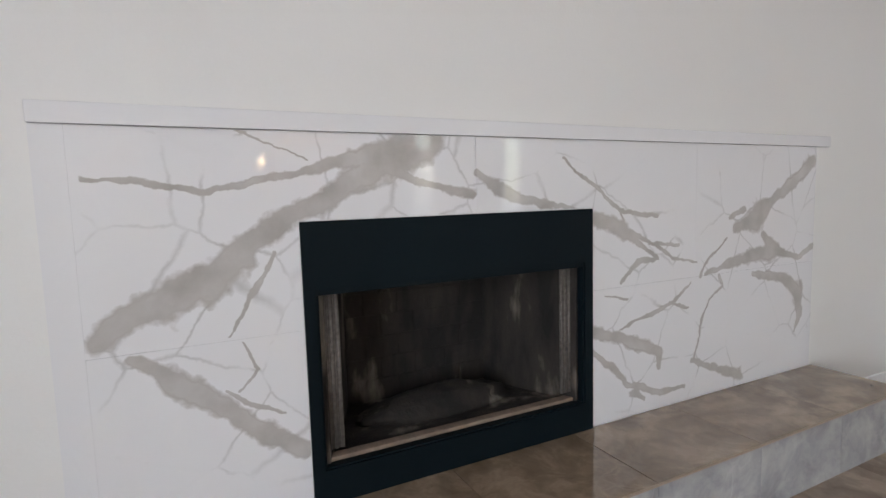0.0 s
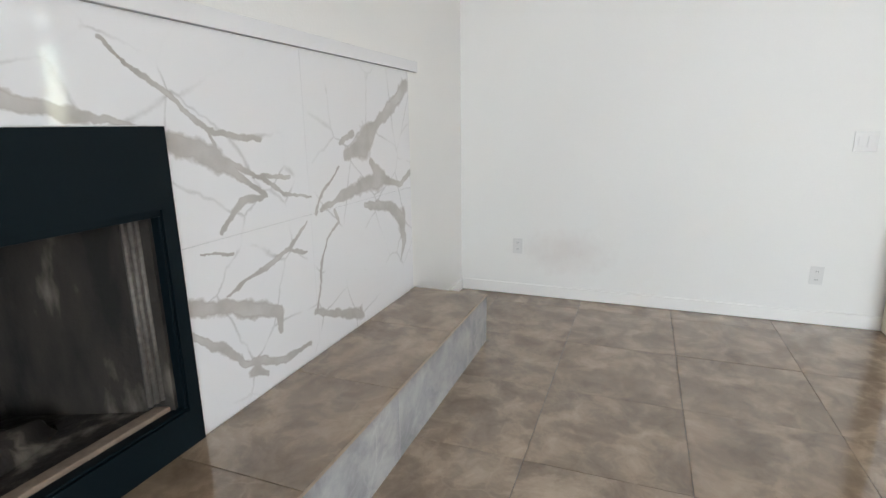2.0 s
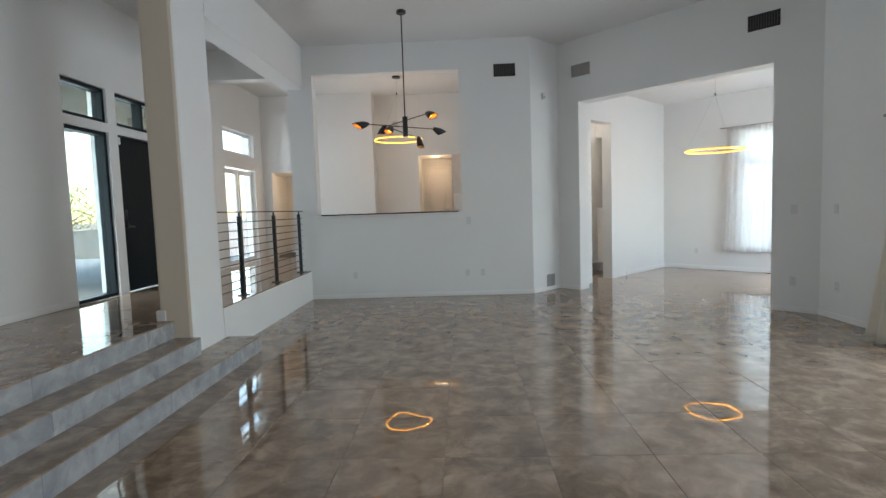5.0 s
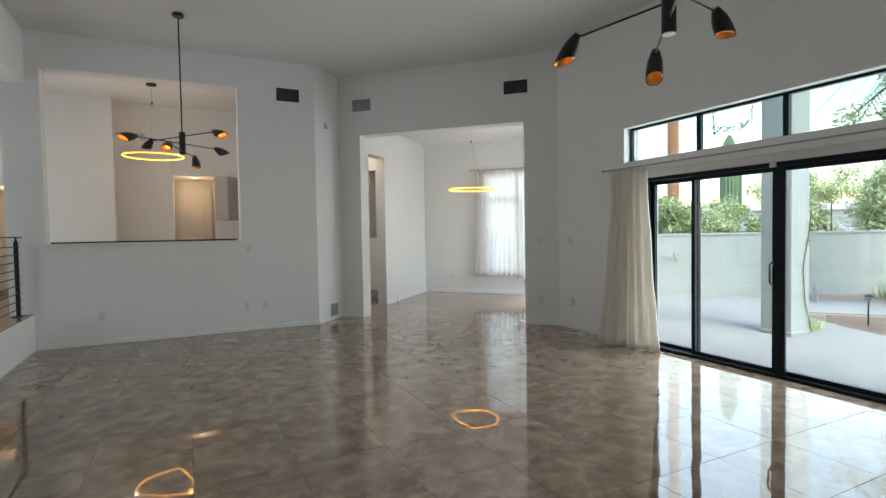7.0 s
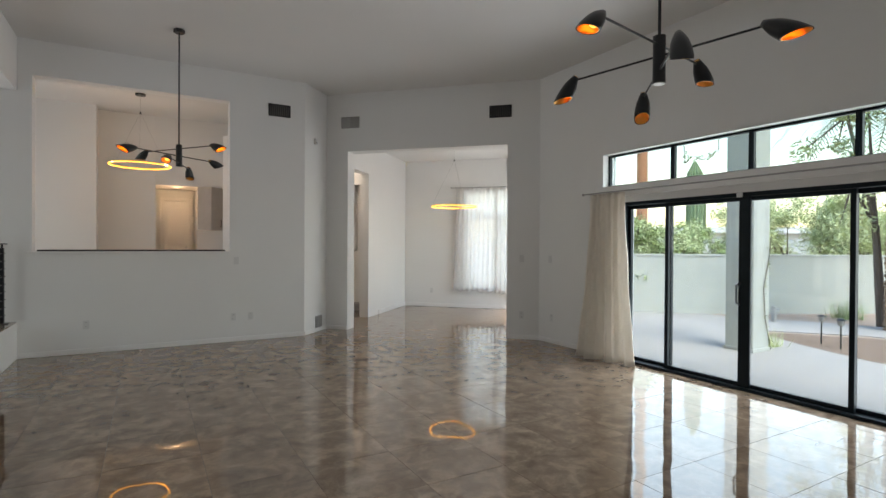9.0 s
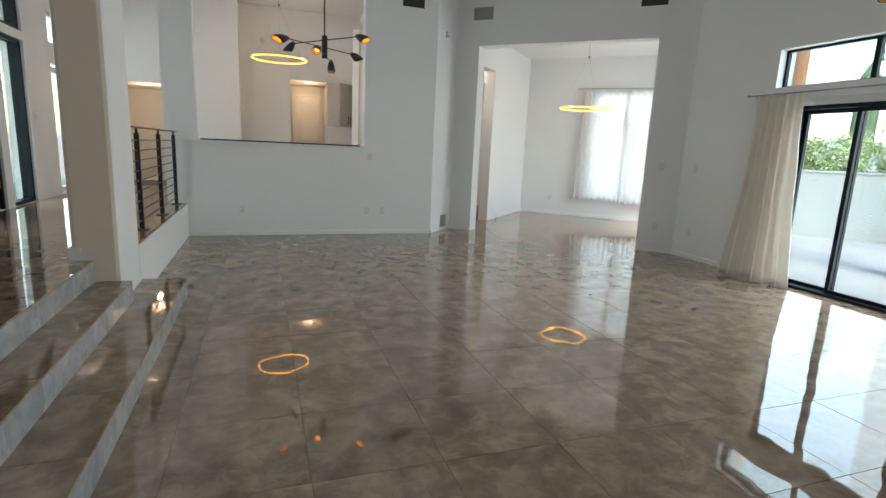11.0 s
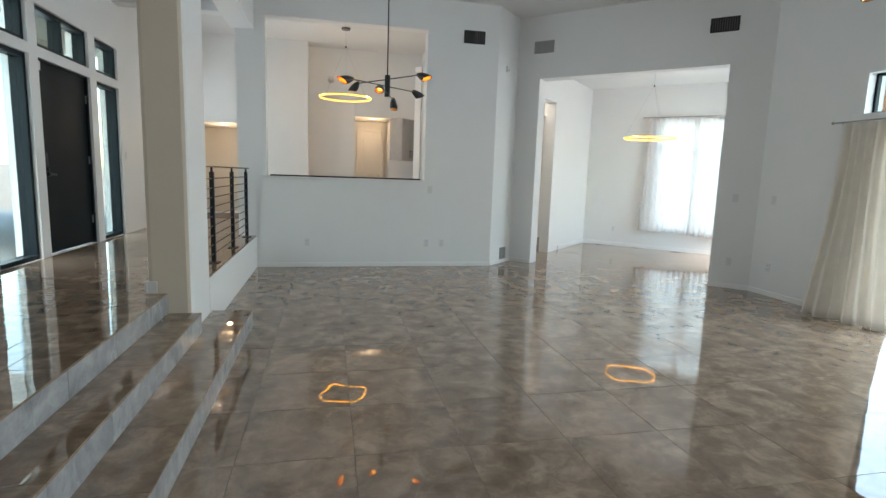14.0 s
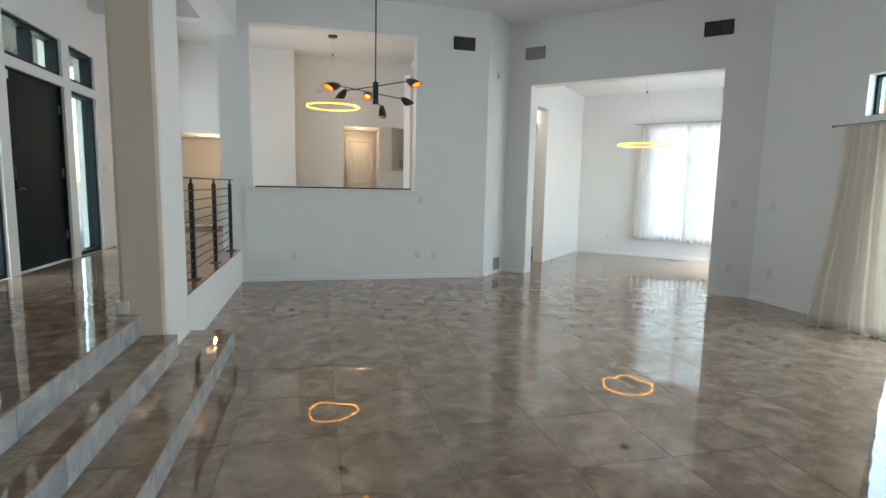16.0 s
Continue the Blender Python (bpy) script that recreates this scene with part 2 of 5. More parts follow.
    l.new(vein.outputs["Color"], dark.inputs["A"])
    dark.inputs["B"].default_value = (0.24, 0.19, 0.15, 1)
    # faint hair veins over the white ground
    vor = n.new("ShaderNodeTexVoronoi")
    vor.feature = "DISTANCE_TO_EDGE"
    vor.inputs["Scale"].default_value = 3.2
    l.new(at, vor.inputs["Vector"])
    hair = n.new("ShaderNodeMapRange")
    hair.inputs["From Max"].default_value = 0.02
    near = n.new("ShaderNodeMapRange")
    near.inputs["From Min"].default_value, near.inputs["From Max"].default_value = 1.0, 6.0
    near.inputs["To Min"].default_value, near.inputs["To Max"].default_value = 1.3, 0.04
    l.new(best, near.inputs["Value"])
    hair.inputs["To Max"].default_value = 0.0
    l.new(near.outputs["Result"], hair.inputs["To Min"])
    l.new(vor.outputs["Distance"], hair.inputs["Value"])
    ground = n.new("ShaderNodeMix")
    ground.data_type = "RGBA"
    l.new(math_node(n, l, "MULTIPLY", hair.outputs["Result"], tone.outputs["Fac"]), ground.inputs["Factor"])
    ground.inputs["A"].default_value, ground.inputs["B"].default_value = (0.80, 0.80, 0.81, 1), (0.45, 0.44, 0.43, 1)
    mix = n.new("ShaderNodeMix")
    mix.data_type = "RGBA"
    l.new(body.outputs["Result"], mix.inputs["Factor"])
    l.new(ground.outputs["Result"], mix.inputs["A"])
    l.new(dark.outputs["Result"], mix.inputs["B"])
    l.new(mix.outputs["Result"], b.inputs["Base Color"])
    b.inputs["Roughness"].default_value = 0.06
    return m


def soot(name):
    """Firebrick panel blackened from the top and scorched in streaks."""
    m = bpy.data.materials.new(name)
    m.use_nodes = True
    n, l = m.node_tree.nodes, m.node_tree.links
    b = n["Principled BSDF"]
    tc = n.new("ShaderNodeTexCoord")
    st = vec_node(n, l, "MULTIPLY", tc.outputs["Object"], (7, 7, 2.2)).outputs[0]
    ns = n.new("ShaderNodeTexNoise")
    ns.inputs["Scale"].default_value, ns.inputs["Detail"].default_value = 1.0, 6
    l.new(st, ns.inputs["Vector"])
    br = n.new("ShaderNodeTexNoise")
    br.inputs["Scale"].default_value = 45
    l.new(tc.outputs["Object"], br.inputs["Vector"])
    r = n.new("ShaderNodeValToRGB")
    e = r.color_ramp.elements
    e[0].position, e[0].color = 0.38, (0.012, 0.011, 0.010, 1)
    e[1].position, e[1].color = 0.72, (0.25, 0.22, 0.18, 1)
    e.new(0.56).color = (0.036, 0.030, 0.025, 1)
    l.new(ns.outputs["Fac"], r.inputs["Fac"])
    l.new(r.outputs["Color"], b.inputs["Base Color"])
    b.inputs["Roughness"].default_value = 0.9
    bp = n.new("ShaderNodeBump")
    bp.inputs["Strength"].default_value, bp.inputs["Distance"].default_value = 0.6, 0.01
    l.new(br.outputs["Fac"], bp.inputs["Height"])
    l.new(bp.outputs["Normal"], b.inputs["Normal"])
    return m


PAINT = mat("wall_paint", (0.80, 0.795, 0.775), 0.55, vary=0.02, scale=1.2, fine=90, bump=0.08)
# the white wall paint with warm bounced light mixed into its colour
WARM_LIT = mat("warm_lit_wall_paint", (0.80, 0.70, 0.57), 0.55, vary=0.02, scale=1.2, fine=90, bump=0.08)
CEIL = mat("ceiling_paint", (0.74, 0.73, 0.71), 0.8, vary=0.02, scale=1.0, fine=80, bump=0.08)
SCUFFED = mat("scuffed_wall_paint", (0.80, 0.795, 0.775), 0.55, vary=0.02, scale=1.2, fine=90, bump=0.08)


def scuff(m, centre, reach, colour):
    """A rubbed grey-pink smudge on a painted wall, uneven at its rim."""
    n, l = m.node_tree.nodes, m.node_tree.links
    b = n["Principled BSDF"]
    geo, cloud, span, mix = (n.new("ShaderNode" + k) for k in ("NewGeometry", "TexNoise", "MapRange", "Mix"))
    rel = vec_node(n, l, "DIVIDE", vec_node(n, l, "SUBTRACT", geo.outputs["Position"], Vector(centre)).outputs[0], Vector(reach)).outputs[0]
    dist = vec_node(n, l, "LENGTH", rel).outputs["Value"]
    cloud.inputs["Scale"].default_value, cloud.inputs["Detail"].default_value = 14, 5
    l.new(geo.outputs["Position"], cloud.inputs["Vector"])
    span.inputs["From Min"].default_value, span.inputs["From Max"].default_value = 0.7, 1.7
    span.inputs["To Min"].default_value, span.inputs["To Max"].default_value = 0.35, 0.0
    l.new(math_node(n, l, "ADD", dist, cloud.outputs["Fac"]), span.inputs["Value"])
    mix.data_type = "RGBA"
    l.new(span.outputs["Result"], mix.inputs["Factor"])
    l.new(b.inputs["Base Color"].links[0].from_socket, mix.inputs["A"])
    mix.inputs["B"].default_value = (*colour, 1)
    l.new(mix.outputs["Result"], b.inputs["Base Color"])


scuff(SCUFFED, (-0.17, -8.95, 0.36), (1.0, 0.34, 0.16), (0.60, 0.52, 0.49))
TRIM = mat("trim_paint", (0.84, 0.83, 0.81), 0.35, vary=0.02)
BLACK = mat("black_metal", (0.012, 0.014, 0.016), 0.35, vary=0.2, scale=8, spec=0.5)
FRAME = mat("frame_paint", (0.004, 0.010, 0.014), 0.45, vary=0.15, scale=8, spec=0.2)
DOORBLACK = mat("door_paint", (0.0035, 0.0085, 0.0115), 0.5, vary=0.15, scale=2, bump=0.03, spec=0.12)
PLATE = mat("plate_plastic", (0.70, 0.695, 0.68), 0.35, vary=0.01)
GROUT = mat("grout", (0.16, 0.145, 0.13), 0.7, vary=0.2, scale=10, bump=0.2)
CONCRETE = mat("patio_concrete", (0.34, 0.32, 0.295), 0.8, vary=0.12, scale=1.5, fine=12)
GRAVEL = mat("gravel_ground", (0.36, 0.27, 0.21), 0.95, vary=0.35, scale=14, fine=120, bump=0.9)
STUCCO = mat("grey_stucco", (0.42, 0.43, 0.39), 0.9, vary=0.08, scale=2, fine=20)
GLASS = pane_glass("tinted_pane_glass", (0.62, 0.655, 0.65))
CLEAR = pane_glass("clear_pane_glass", (0.55, 0.59, 0.57))


TILE = stone_tile("floor_tile", (0.165, 0.116, 0.076), (0.270, 0.194, 0.130), (0.45, 0.340, 0.240), 0.010, 0.018, 5.5, 0.22)
RISER = stone_tile("riser_tile", (0.25, 0.26, 0.275), (0.38, 0.39, 0.40), (0.52, 0.52, 0.52), 0.12, 0.008, 6.0, 0.6)
STROKES = []


def vein(*numbers):
    """One vein across the fireplace wall: x, z and half width at each of its bends."""
    pts = [numbers[k:k + 3] for k in range(0, len(numbers), 3)]
    STROKES.extend(zip(pts, pts[1:]))


vein(4.34, 0.97, 0.036, 4.25, 1.04, 0.054, 4.15, 1.08, 0.061, 4.02, 1.14, 0.064, 3.90, 1.24, 0.050, 3.77, 1.32, 0.041, 3.65, 1.37, 0.038, 3.53, 1.45, 0.046, 3.40, 1.51, 0.083, 3.30, 1.57, 0.106)
vein(4.34, 1.44, 0.008, 4.20, 1.43, 0.011, 4.02, 1.40, 0.012, 3.89, 1.43, 0.011, 3.73, 1.46, 0.016, 3.61, 1.49, 0.027, 3.49, 1.52, 0.043)
vein(4.26, 0.91, 0.017, 4.18, 0.85, 0.038, 4.09, 0.77, 0.040, 3.98, 0.68, 0.037, 3.88, 0.59, 0.035, 3.77, 0.51, 0.030)
vein(4.01, 0.77, 0.005, 3.95, 0.72, 0.012, 3.83, 0.66, 0.005)
vein(3.84, 1.20, 0.008, 3.90, 1.09, 0.009, 3.99, 0.94, 0.004)
vein(3.95, 0.92, 0.005, 3.91, 0.82, 0.007, 3.97, 0.76, 0.005)
vein(3.93, 1.59, 0.004, 3.85, 1.55, 0.004, 3.72, 1.50, 0.004)
vein(3.43, 1.47, 0.033, 3.34, 1.43, 0.015, 3.23, 1.40, 0.017, 3.09, 1.37, 0.024)
vein(3.07, 1.45, 0.014, 2.98, 1.39, 0.029, 2.87, 1.35, 0.022, 2.72, 1.32, 0.016, 2.58, 1.29, 0.012, 2.43, 1.23, 0.040, 2.30, 1.19, 0.051, 2.22, 1.13, 0.019)
vein(2.28, 1.17, 0.033, 2.18, 1.11, 0.012, 2.08, 1.04, 0.010, 2.21, 1.04, 0.020, 2.32, 0.95, 0.009)
vein(2.33, 1.28, 0.009, 2.27, 1.18, 0.012, 2.14, 1.13, 0.010, 1.98, 1.04, 0.011, 1.81, 1.00, 0.004)
vein(2.14, 1.12, 0.007, 1.94, 1.10, 0.011)
vein(2.65, 1.51, 0.008, 2.59, 1.46, 0.008, 2.46, 1.38, 0.008, 2.33, 1.28, 0.014, 2.09, 1.25, 0.009)
vein(0.84, 1.51, 0.040, 1.00, 1.40, 0.043, 1.20, 1.30, 0.033, 1.36, 1.20, 0.077, 1.51, 1.16, 0.029)
vein(1.56, 1.21, 0.011, 1.44, 1.26, 0.020)
vein(1.28, 1.11, 0.021, 1.17, 1.02, 0.060, 1.39, 1.00, 0.039, 1.60, 0.97, 0.018, 1.74, 0.94, 0.009)
vein(1.17, 1.02, 0.038, 0.95, 0.96, 0.020, 0.80, 1.02, 0.020)
vein(1.36, 0.90, 0.012, 1.09, 0.86, 0.036, 0.94, 0.76, 0.058, 0.92, 0.62, 0.031, 0.96, 0.53, 0.010)
vein(1.58, 1.11, 0.007, 1.72, 1.01, 0.011, 1.78, 0.93, 0.008)
vein(1.64, 0.92, 0.012, 1.61, 0.86, 0.008, 1.71, 0.80, 0.006, 1.77, 0.69, 0.007, 1.82, 0.50, 0.009)
vein(2.33, 0.73, 0.007, 2.13, 0.78, 0.011, 1.97, 0.82, 0.013, 1.85, 0.91, 0.007)
vein(2.00, 0.82, 0.011, 1.87, 0.78, 0.008)
vein(2.42, 0.90, 0.004, 2.28, 0.87, 0.006)
vein(2.52, 0.75, 0.030, 2.33, 0.69, 0.038, 2.07, 0.59, 0.030, 2.07, 0.51, 0.014)
vein(2.52, 0.67, 0.010, 2.37, 0.56, 0.018, 2.28, 0.46, 0.013, 2.06, 0.38, 0.020, 1.89, 0.37, 0.012)
vein(2.24, 0.41, 0.024, 2.17, 0.37, 0.014)
vein(1.83, 0.50, 0.015, 1.66, 0.43, 0.025, 1.45, 0.36, 0.036)


def slab_marble(x0, x1, z0, z1):
    """The marble of one slab, with the veins that cross it."""
    near = [(a, b) for a, b in STROKES if min(a[0], b[0]) < x1 + 0.12 and max(a[0], b[0]) > x0 - 0.12 and min(a[1], b[1]) < z1 + 0.12 and max(a[1], b[1]) > z0 - 0.12]
    return veined_marble("veined_marble", near)


MARBLE = veined_marble("plain_marble", [])
SOOT = soot("sooty_firebrick")
EDGE = mat("tile_edge", (0.33, 0.25, 0.18), 0.4, vary=0.2, scale=20)
CURTAIN = fabric("linen_curtain", (0.95, 0.89, 0.80), 0.05, 0.34)
SHEER = fabric("sheer_curtain", (0.90, 0.88, 0.86), 0.2, 0.72)
AMBER = glow("amber_bulb", (1.0, 0.42, 0.06), 0.45)
WARMWHITE = glow("warm_bulb", (1.0, 0.72, 0.42), 0.8)
RING = glow("led_strip", (1.0, 0.42, 0.04), 0.9)
GOLD = mat("brushed_gold", (0.75, 0.5, 0.16), 0.3, 0.9, vary=0.1, scale=20)
CABINET = mat("cabinet_laminate", (0.42, 0.39, 0.36), 0.45, vary=0.1, scale=6, fine=90)
STEEL = mat("brushed_steel", (0.6, 0.6, 0.6), 0.3, 1.0, vary=0.05)
DARKSTONE = mat("dark_counter", (0.03, 0.03, 0.032), 0.15, vary=0.3, scale=20)
GRILLE = mat("grille_grey", (0.35, 0.345, 0.33), 0.5, vary=0.1)
VENTDARK = mat("vent_black", (0.02, 0.02, 0.02), 0.6, vary=0.2)
BARK = mat("bark", (0.13, 0.10, 0.08), 0.95, vary=0.4, scale=12, fine=50, bump=0.8)
PALMBARK = mat("palm_boots", (0.30, 0.20, 0.13), 0.95, vary=0.4, scale=9, fine=60, bump=0.7)
LEAF = mat("leaf", (0.30, 0.37, 0.15), 0.6, vary=0.45, scale=2.0, fine=20)
PALELEAF = mat("pale_leaf", (0.50, 0.55, 0.29), 0.6, vary=0.4, scale=2.0, fine=20)
FROND = mat("palm_frond", (0.22, 0.29, 0.12), 0.5, vary=0.35, scale=3, fine=20)
CACTUS = mat("cactus_skin", (0.17, 0.23, 0.12), 0.7, vary=0.25, scale=10)
POLE = mat("pole_timber", (0.42, 0.19, 0.10), 0.85, vary=0.25, scale=5, fine=60, bump=0.3)
DIRT = mat("dark_soil", (0.20, 0.14, 0.10), 0.95, vary=0.4, scale=9, fine=70, bump=0.8)
TAN = mat("tan_stucco", (0.55, 0.50, 0.42), 0.9, vary=0.08, scale=2, fine=70, bump=0.4)
WHITEPAINT = mat("white_roof", (0.75, 0.75, 0.74), 0.7, vary=0.05)


# ---- building helpers ----
def part(name, bm, material, parent=None, label="", smooth=False):
    me = bpy.data.meshes.new(name)
    bmesh.ops.recalc_face_normals(bm, faces=bm.faces)
    if smooth:
        for f in bm.faces:
            f.smooth = True
    bm.to_mesh(me)
    bm.free()
    me.materials.append(material)
    ob = new(name, me)
    if parent:
        ob.parent = parent
    if label:
        ob["label"] = label
    return ob


def empty(name, m=None):
    ob = new(name)
    ob.empty_display_size = 0.1
    if m:
        ob.matrix_world = m
    return ob


def box(bm, x0, x1, y0, y1, z0, z1, bevel=0.0, m=None):
    """Adds a block; bevel rounds its edges."""
    r = bmesh.ops.create_cube(bm, size=1.0)
    vs = r["verts"]
    for v in vs:
        v.co = Vector((x0 + (v.co.x + 0.5) * (x1 - x0), y0 + (v.co.y + 0.5) * (y1 - y0), z0 + (v.co.z + 0.5) * (z1 - z0)))
    if bevel:
        es = list({e for v in vs for e in v.link_edges})
        r = bmesh.ops.bevel(bm, geom=es, offset=bevel, segments=2, affect="EDGES", profile=0.5)
        vs = r["verts"] if r["verts"] else vs
    if m:
        bmesh.ops.transform(bm, matrix=m, verts=vs)
    return bm


def block(x0, x1, y0, y1, z0, z1, bevel=0.0, m=None):
    return box(bmesh.new(), x0, x1, y0, y1, z0, z1, bevel, m)


def prism(pts, z0, z1):
    bm = bmesh.new()
    lo = [bm.verts.new((x, y, z0)) for x, y in pts]
    hi = [bm.verts.new((x, y, z1)) for x, y in pts]
    bm.faces.new(lo[::-1])
    bm.faces.new(hi)
    for i in range(len(pts)):
        j = (i + 1) % len(pts)
        bm.faces.new((lo[i], lo[j], hi[j], hi[i]))
    return bm


def along(p0, p1):
    """Frame of a wall: origin p0, x along it, y to its left, z up."""
    a = math.atan2(p1[1] - p0[1], p1[0] - p0[0])
    return pose(p0[0], p0[1], 0, 0, 0, math.degrees(a)), math.hypot(p1[0] - p0[0], p1[1] - p0[1])


def cut_slab(p0, p1, thick, z0, z1, openings=()):
    """An upright slab whose seen face runs from p0 to p1; thick > 0 grows to its left. openings: (from, to, bottom, top)."""
    m, length = along(p0, p1)
    us = sorted({0, length, *[u for o in openings for u in o[:2] if 0 < u < length]})
    zs = sorted({z0, z1, *[z for o in openings for z in o[2:] if z0 < z < z1]})
    bm = bmesh.new()
    grid = {}

    def vert(u, s, z):
        k = (round(u, 4), s, round(z, 4))
        if k not in grid:
            grid[k] = bm.verts.new((u, s * thick, z))
        return grid[k]

    def solid(i, k):
        if not (0 <= i < len(us) - 1 and 0 <= k < len(zs) - 1):
            return False
        u, z = (us[i] + us[i + 1]) / 2, (zs[k] + zs[k + 1]) / 2
        return not any(o[0] < u < o[1] and o[2] < z < o[3] for o in openings)

    for i in range(len(us) - 1):
        for k in range(len(zs) - 1):
            if not solid(i, k):
                continue
            a, b, c, d = us[i], us[i + 1], zs[k], zs[k + 1]
            for s in (0, 1):
                bm.faces.new([vert(a, s, c), vert(b, s, c), vert(b, s, d), vert(a, s, d)])
            for di, dk, q in ((-1, 0, ((a, c), (a, d))), (1, 0, ((b, c), (b, d))), (0, -1, ((a, c), (b, c))), (0, 1, ((a, d), (b, d)))):
                if not solid(i + di, k + dk):
                    (ua, za), (ub, zb) = q
                    bm.faces.new([vert(ua, 0, za), vert(ub, 0, zb), vert(ub, 1, zb), vert(ua, 1, za)])
    bmesh.ops.transform(bm, matrix=m, verts=bm.verts)
    return bm


def wall(name, p0, p1, thick, z0, z1, openings=(), material=PAINT, label="smooth white painted plaster wall"):
    return tagged(part(name, cut_slab(p0, p1, thick, z0, z1, openings), material), label, "wall", kind="structure")


def setting(name, bm, material, label, category):
    return tagged(part(name, bm, material), label, category, kind="structure")


# ---- plan (metres): living room floor 0, raised entry and kitchen floor ENTRY ----
ENTRY, RISE, CEILING = 0.493, 0.1643, 4.23
WEST, EAST, SOUTH, NORTH = -0.17, 7.03, -9.742, 0.0
OUTER = -1.84
DIAG, DINE_FAR, DINE_LEFT, DINE_TOP = 4.87, 10.34, 4.0, 3.62
KITCHEN_TOP = 4.1


def diag(u, c=DIAG):
    """Point of the 45 degree wall x + y = c at x - y = u."""
    return ((c + u) / 2, (c - u) / 2)


# ---- structure ----
R2 = math.sqrt(2)
wall("wall_south", (EAST + 0.2, SOUTH - 0.012), (WEST - 0.2, SOUTH - 0.012), 0.25, 0, CEILING, ((EAST + 0.2 - 3.725, EAST + 0.2 - 2.535, 0.41, 1.075),))
wall("wall_west", (WEST, SOUTH - 0.012), (WEST, -6.6), 0.2, 0, CEILING, (), SCUFFED, "white painted plaster wall with a faint low scuff")
def warm_lit_end(ob):
    """The end that faces the fireplace gets warm bounced light as a beige tint."""
    ob.data.materials.append(WARM_LIT)
    for f in ob.data.polygons:
        if f.normal.y < -0.9:
            f.material_index = 1


warm_lit_end(setting("wall_nib", block(WEST + 0.002, 0.06, -7.0, -6.61, 0, CEILING, 0.02), PAINT, "white painted wall end beside the steps, warm light tinted into one face", "wall"))
wall("wall_north", (OUTER - 0.24, NORTH), (3.79, NORTH), 0.22, 0, CEILING, ((0.156 + 2.1, 2.60 + 2.1, 1.395, 3.76), (0, 1.84, 0, 3.74)))
wall("wall_return", (3.79, NORTH), (4.33, 0.54), 0.2, 0, CEILING)
wall("wall_dining_opening", diag(3.79), diag(9.2), 0.28, 0, CEILING, (((4.38 - 3.79) / R2, (8.44 - 3.79) / R2, 0, 3.2),))
wall("wall_east", (EAST, -2.16), (EAST, SOUTH - 0.012), 0.25, 0, CEILING, ((3.83 - 2.16, 7.17 - 2.16, 0.0, 2.12), (3.5 - 2.16, 7.5 - 2.16, 2.35, 2.80)))
BAYS = ((3.65, 4.40), (4.57, 5.78), (5.97, 6.70))
wall("wall_entry", (OUTER, -6.6), (OUTER, 6.0), 0.25, 0, CEILING, [(a, b, ENTRY, 2.58) for a, b in BAYS] + [(a, b, 2.69, 3.12) for a, b in BAYS] + [(7.61, 9.05, ENTRY, 2.43), (7.61, 9.05, 2.70, 3.18)])
setting("wall_entry_south", block(OUTER - 0.25, WEST - 0.2, -6.85, -6.6, 0, CEILING), PAINT, "white painted wall", "wall")
warm_lit_end(setting("pier", block(-0.30, 0.022, -3.95, -3.29, 0, CEILING, 0.035), PAINT, "white plastered pier beside the steps, warm light tinted into one face", "pier"))
setting("beam", block(-0.30, 0.02, -3.3, -0.001, 3.53, CEILING), PAINT, "white beam over the railing", "beam")
setting("beam_steps", block(-0.30, 0.02, -6.6, -3.95, 3.53, CEILING), PAINT, "white beam over the steps", "beam")
setting("ceiling", block(OUTER - 0.25, EAST + 0.25, SOUTH - 0.25, 0.8, CEILING, CEILING + 0.2), CEIL, "flat painted living room ceiling", "ceiling")

# kitchen shell
wall("wall_kitchen", (OUTER, 2.9), (0.68, 2.9), 0.2, ENTRY, KITCHEN_TOP, ((0.2, 1.15, ENTRY, 2.42),))
wall("wall_kitchen_block", (0.68, 3.3), (1.65, 3.3), 1.2, ENTRY, KITCHEN_TOP)
setting("wall_kitchen_upper", block(1.652, 3.2, 3.3, 3.578, 2.72, KITCHEN_TOP), PAINT, "white painted wall above the hall opening", "wall")
wall("wall_kitchen_far", (-2.1, 4.5), (3.3, 4.5), 0.2, ENTRY, KITCHEN_TOP)
wall("wall_kitchen_side", (0.68, 3.1), (0.68, 4.5), 0.2, ENTRY, KITCHEN_TOP)
wall("wall_kitchen_cabinets", (2.43, 3.76), (3.2, 3.76), 0.1, ENTRY, 2.718)
wall("wall_hall", (1.65, 4.3), (2.6, 4.3), 0.15, ENTRY, 2.72)
wall("wall_kitchen_east", (3.2, 4.5), (3.2, 0.3), -0.1, ENTRY, KITCHEN_TOP)
setting("soffit_hall", block(1.65, 3.2, 3.58, 4.5, 2.72, 2.82), CEIL, "low white hall ceiling", "ceiling")
setting("ceiling_kitchen", block(OUTER - 0.25, 3.35, 0.22, 6.2, KITCHEN_TOP, KITCHEN_TOP + 0.12), CEIL, "white kitchen ceiling", "ceiling")

# dining room shell: turned 45 degrees to the rest
DN = DIAG + 0.28 * R2
left0, left1 = diag(DINE_LEFT, DN), diag(DINE_LEFT, DINE_FAR)
wall("wall_dining_left", left0, left1, 0.2, 0, DINE_TOP, ((0.55, 1.28, 0, 3.02),))
wall("wall_dining_far", diag(DINE_LEFT - 0.4, DINE_FAR), diag(9.5, DINE_FAR), 0.2, 0, DINE_TOP, (((6.2 - DINE_LEFT + 0.4) / R2, (8.6 - DINE_LEFT + 0.4) / R2, 0.5, 2.85),))
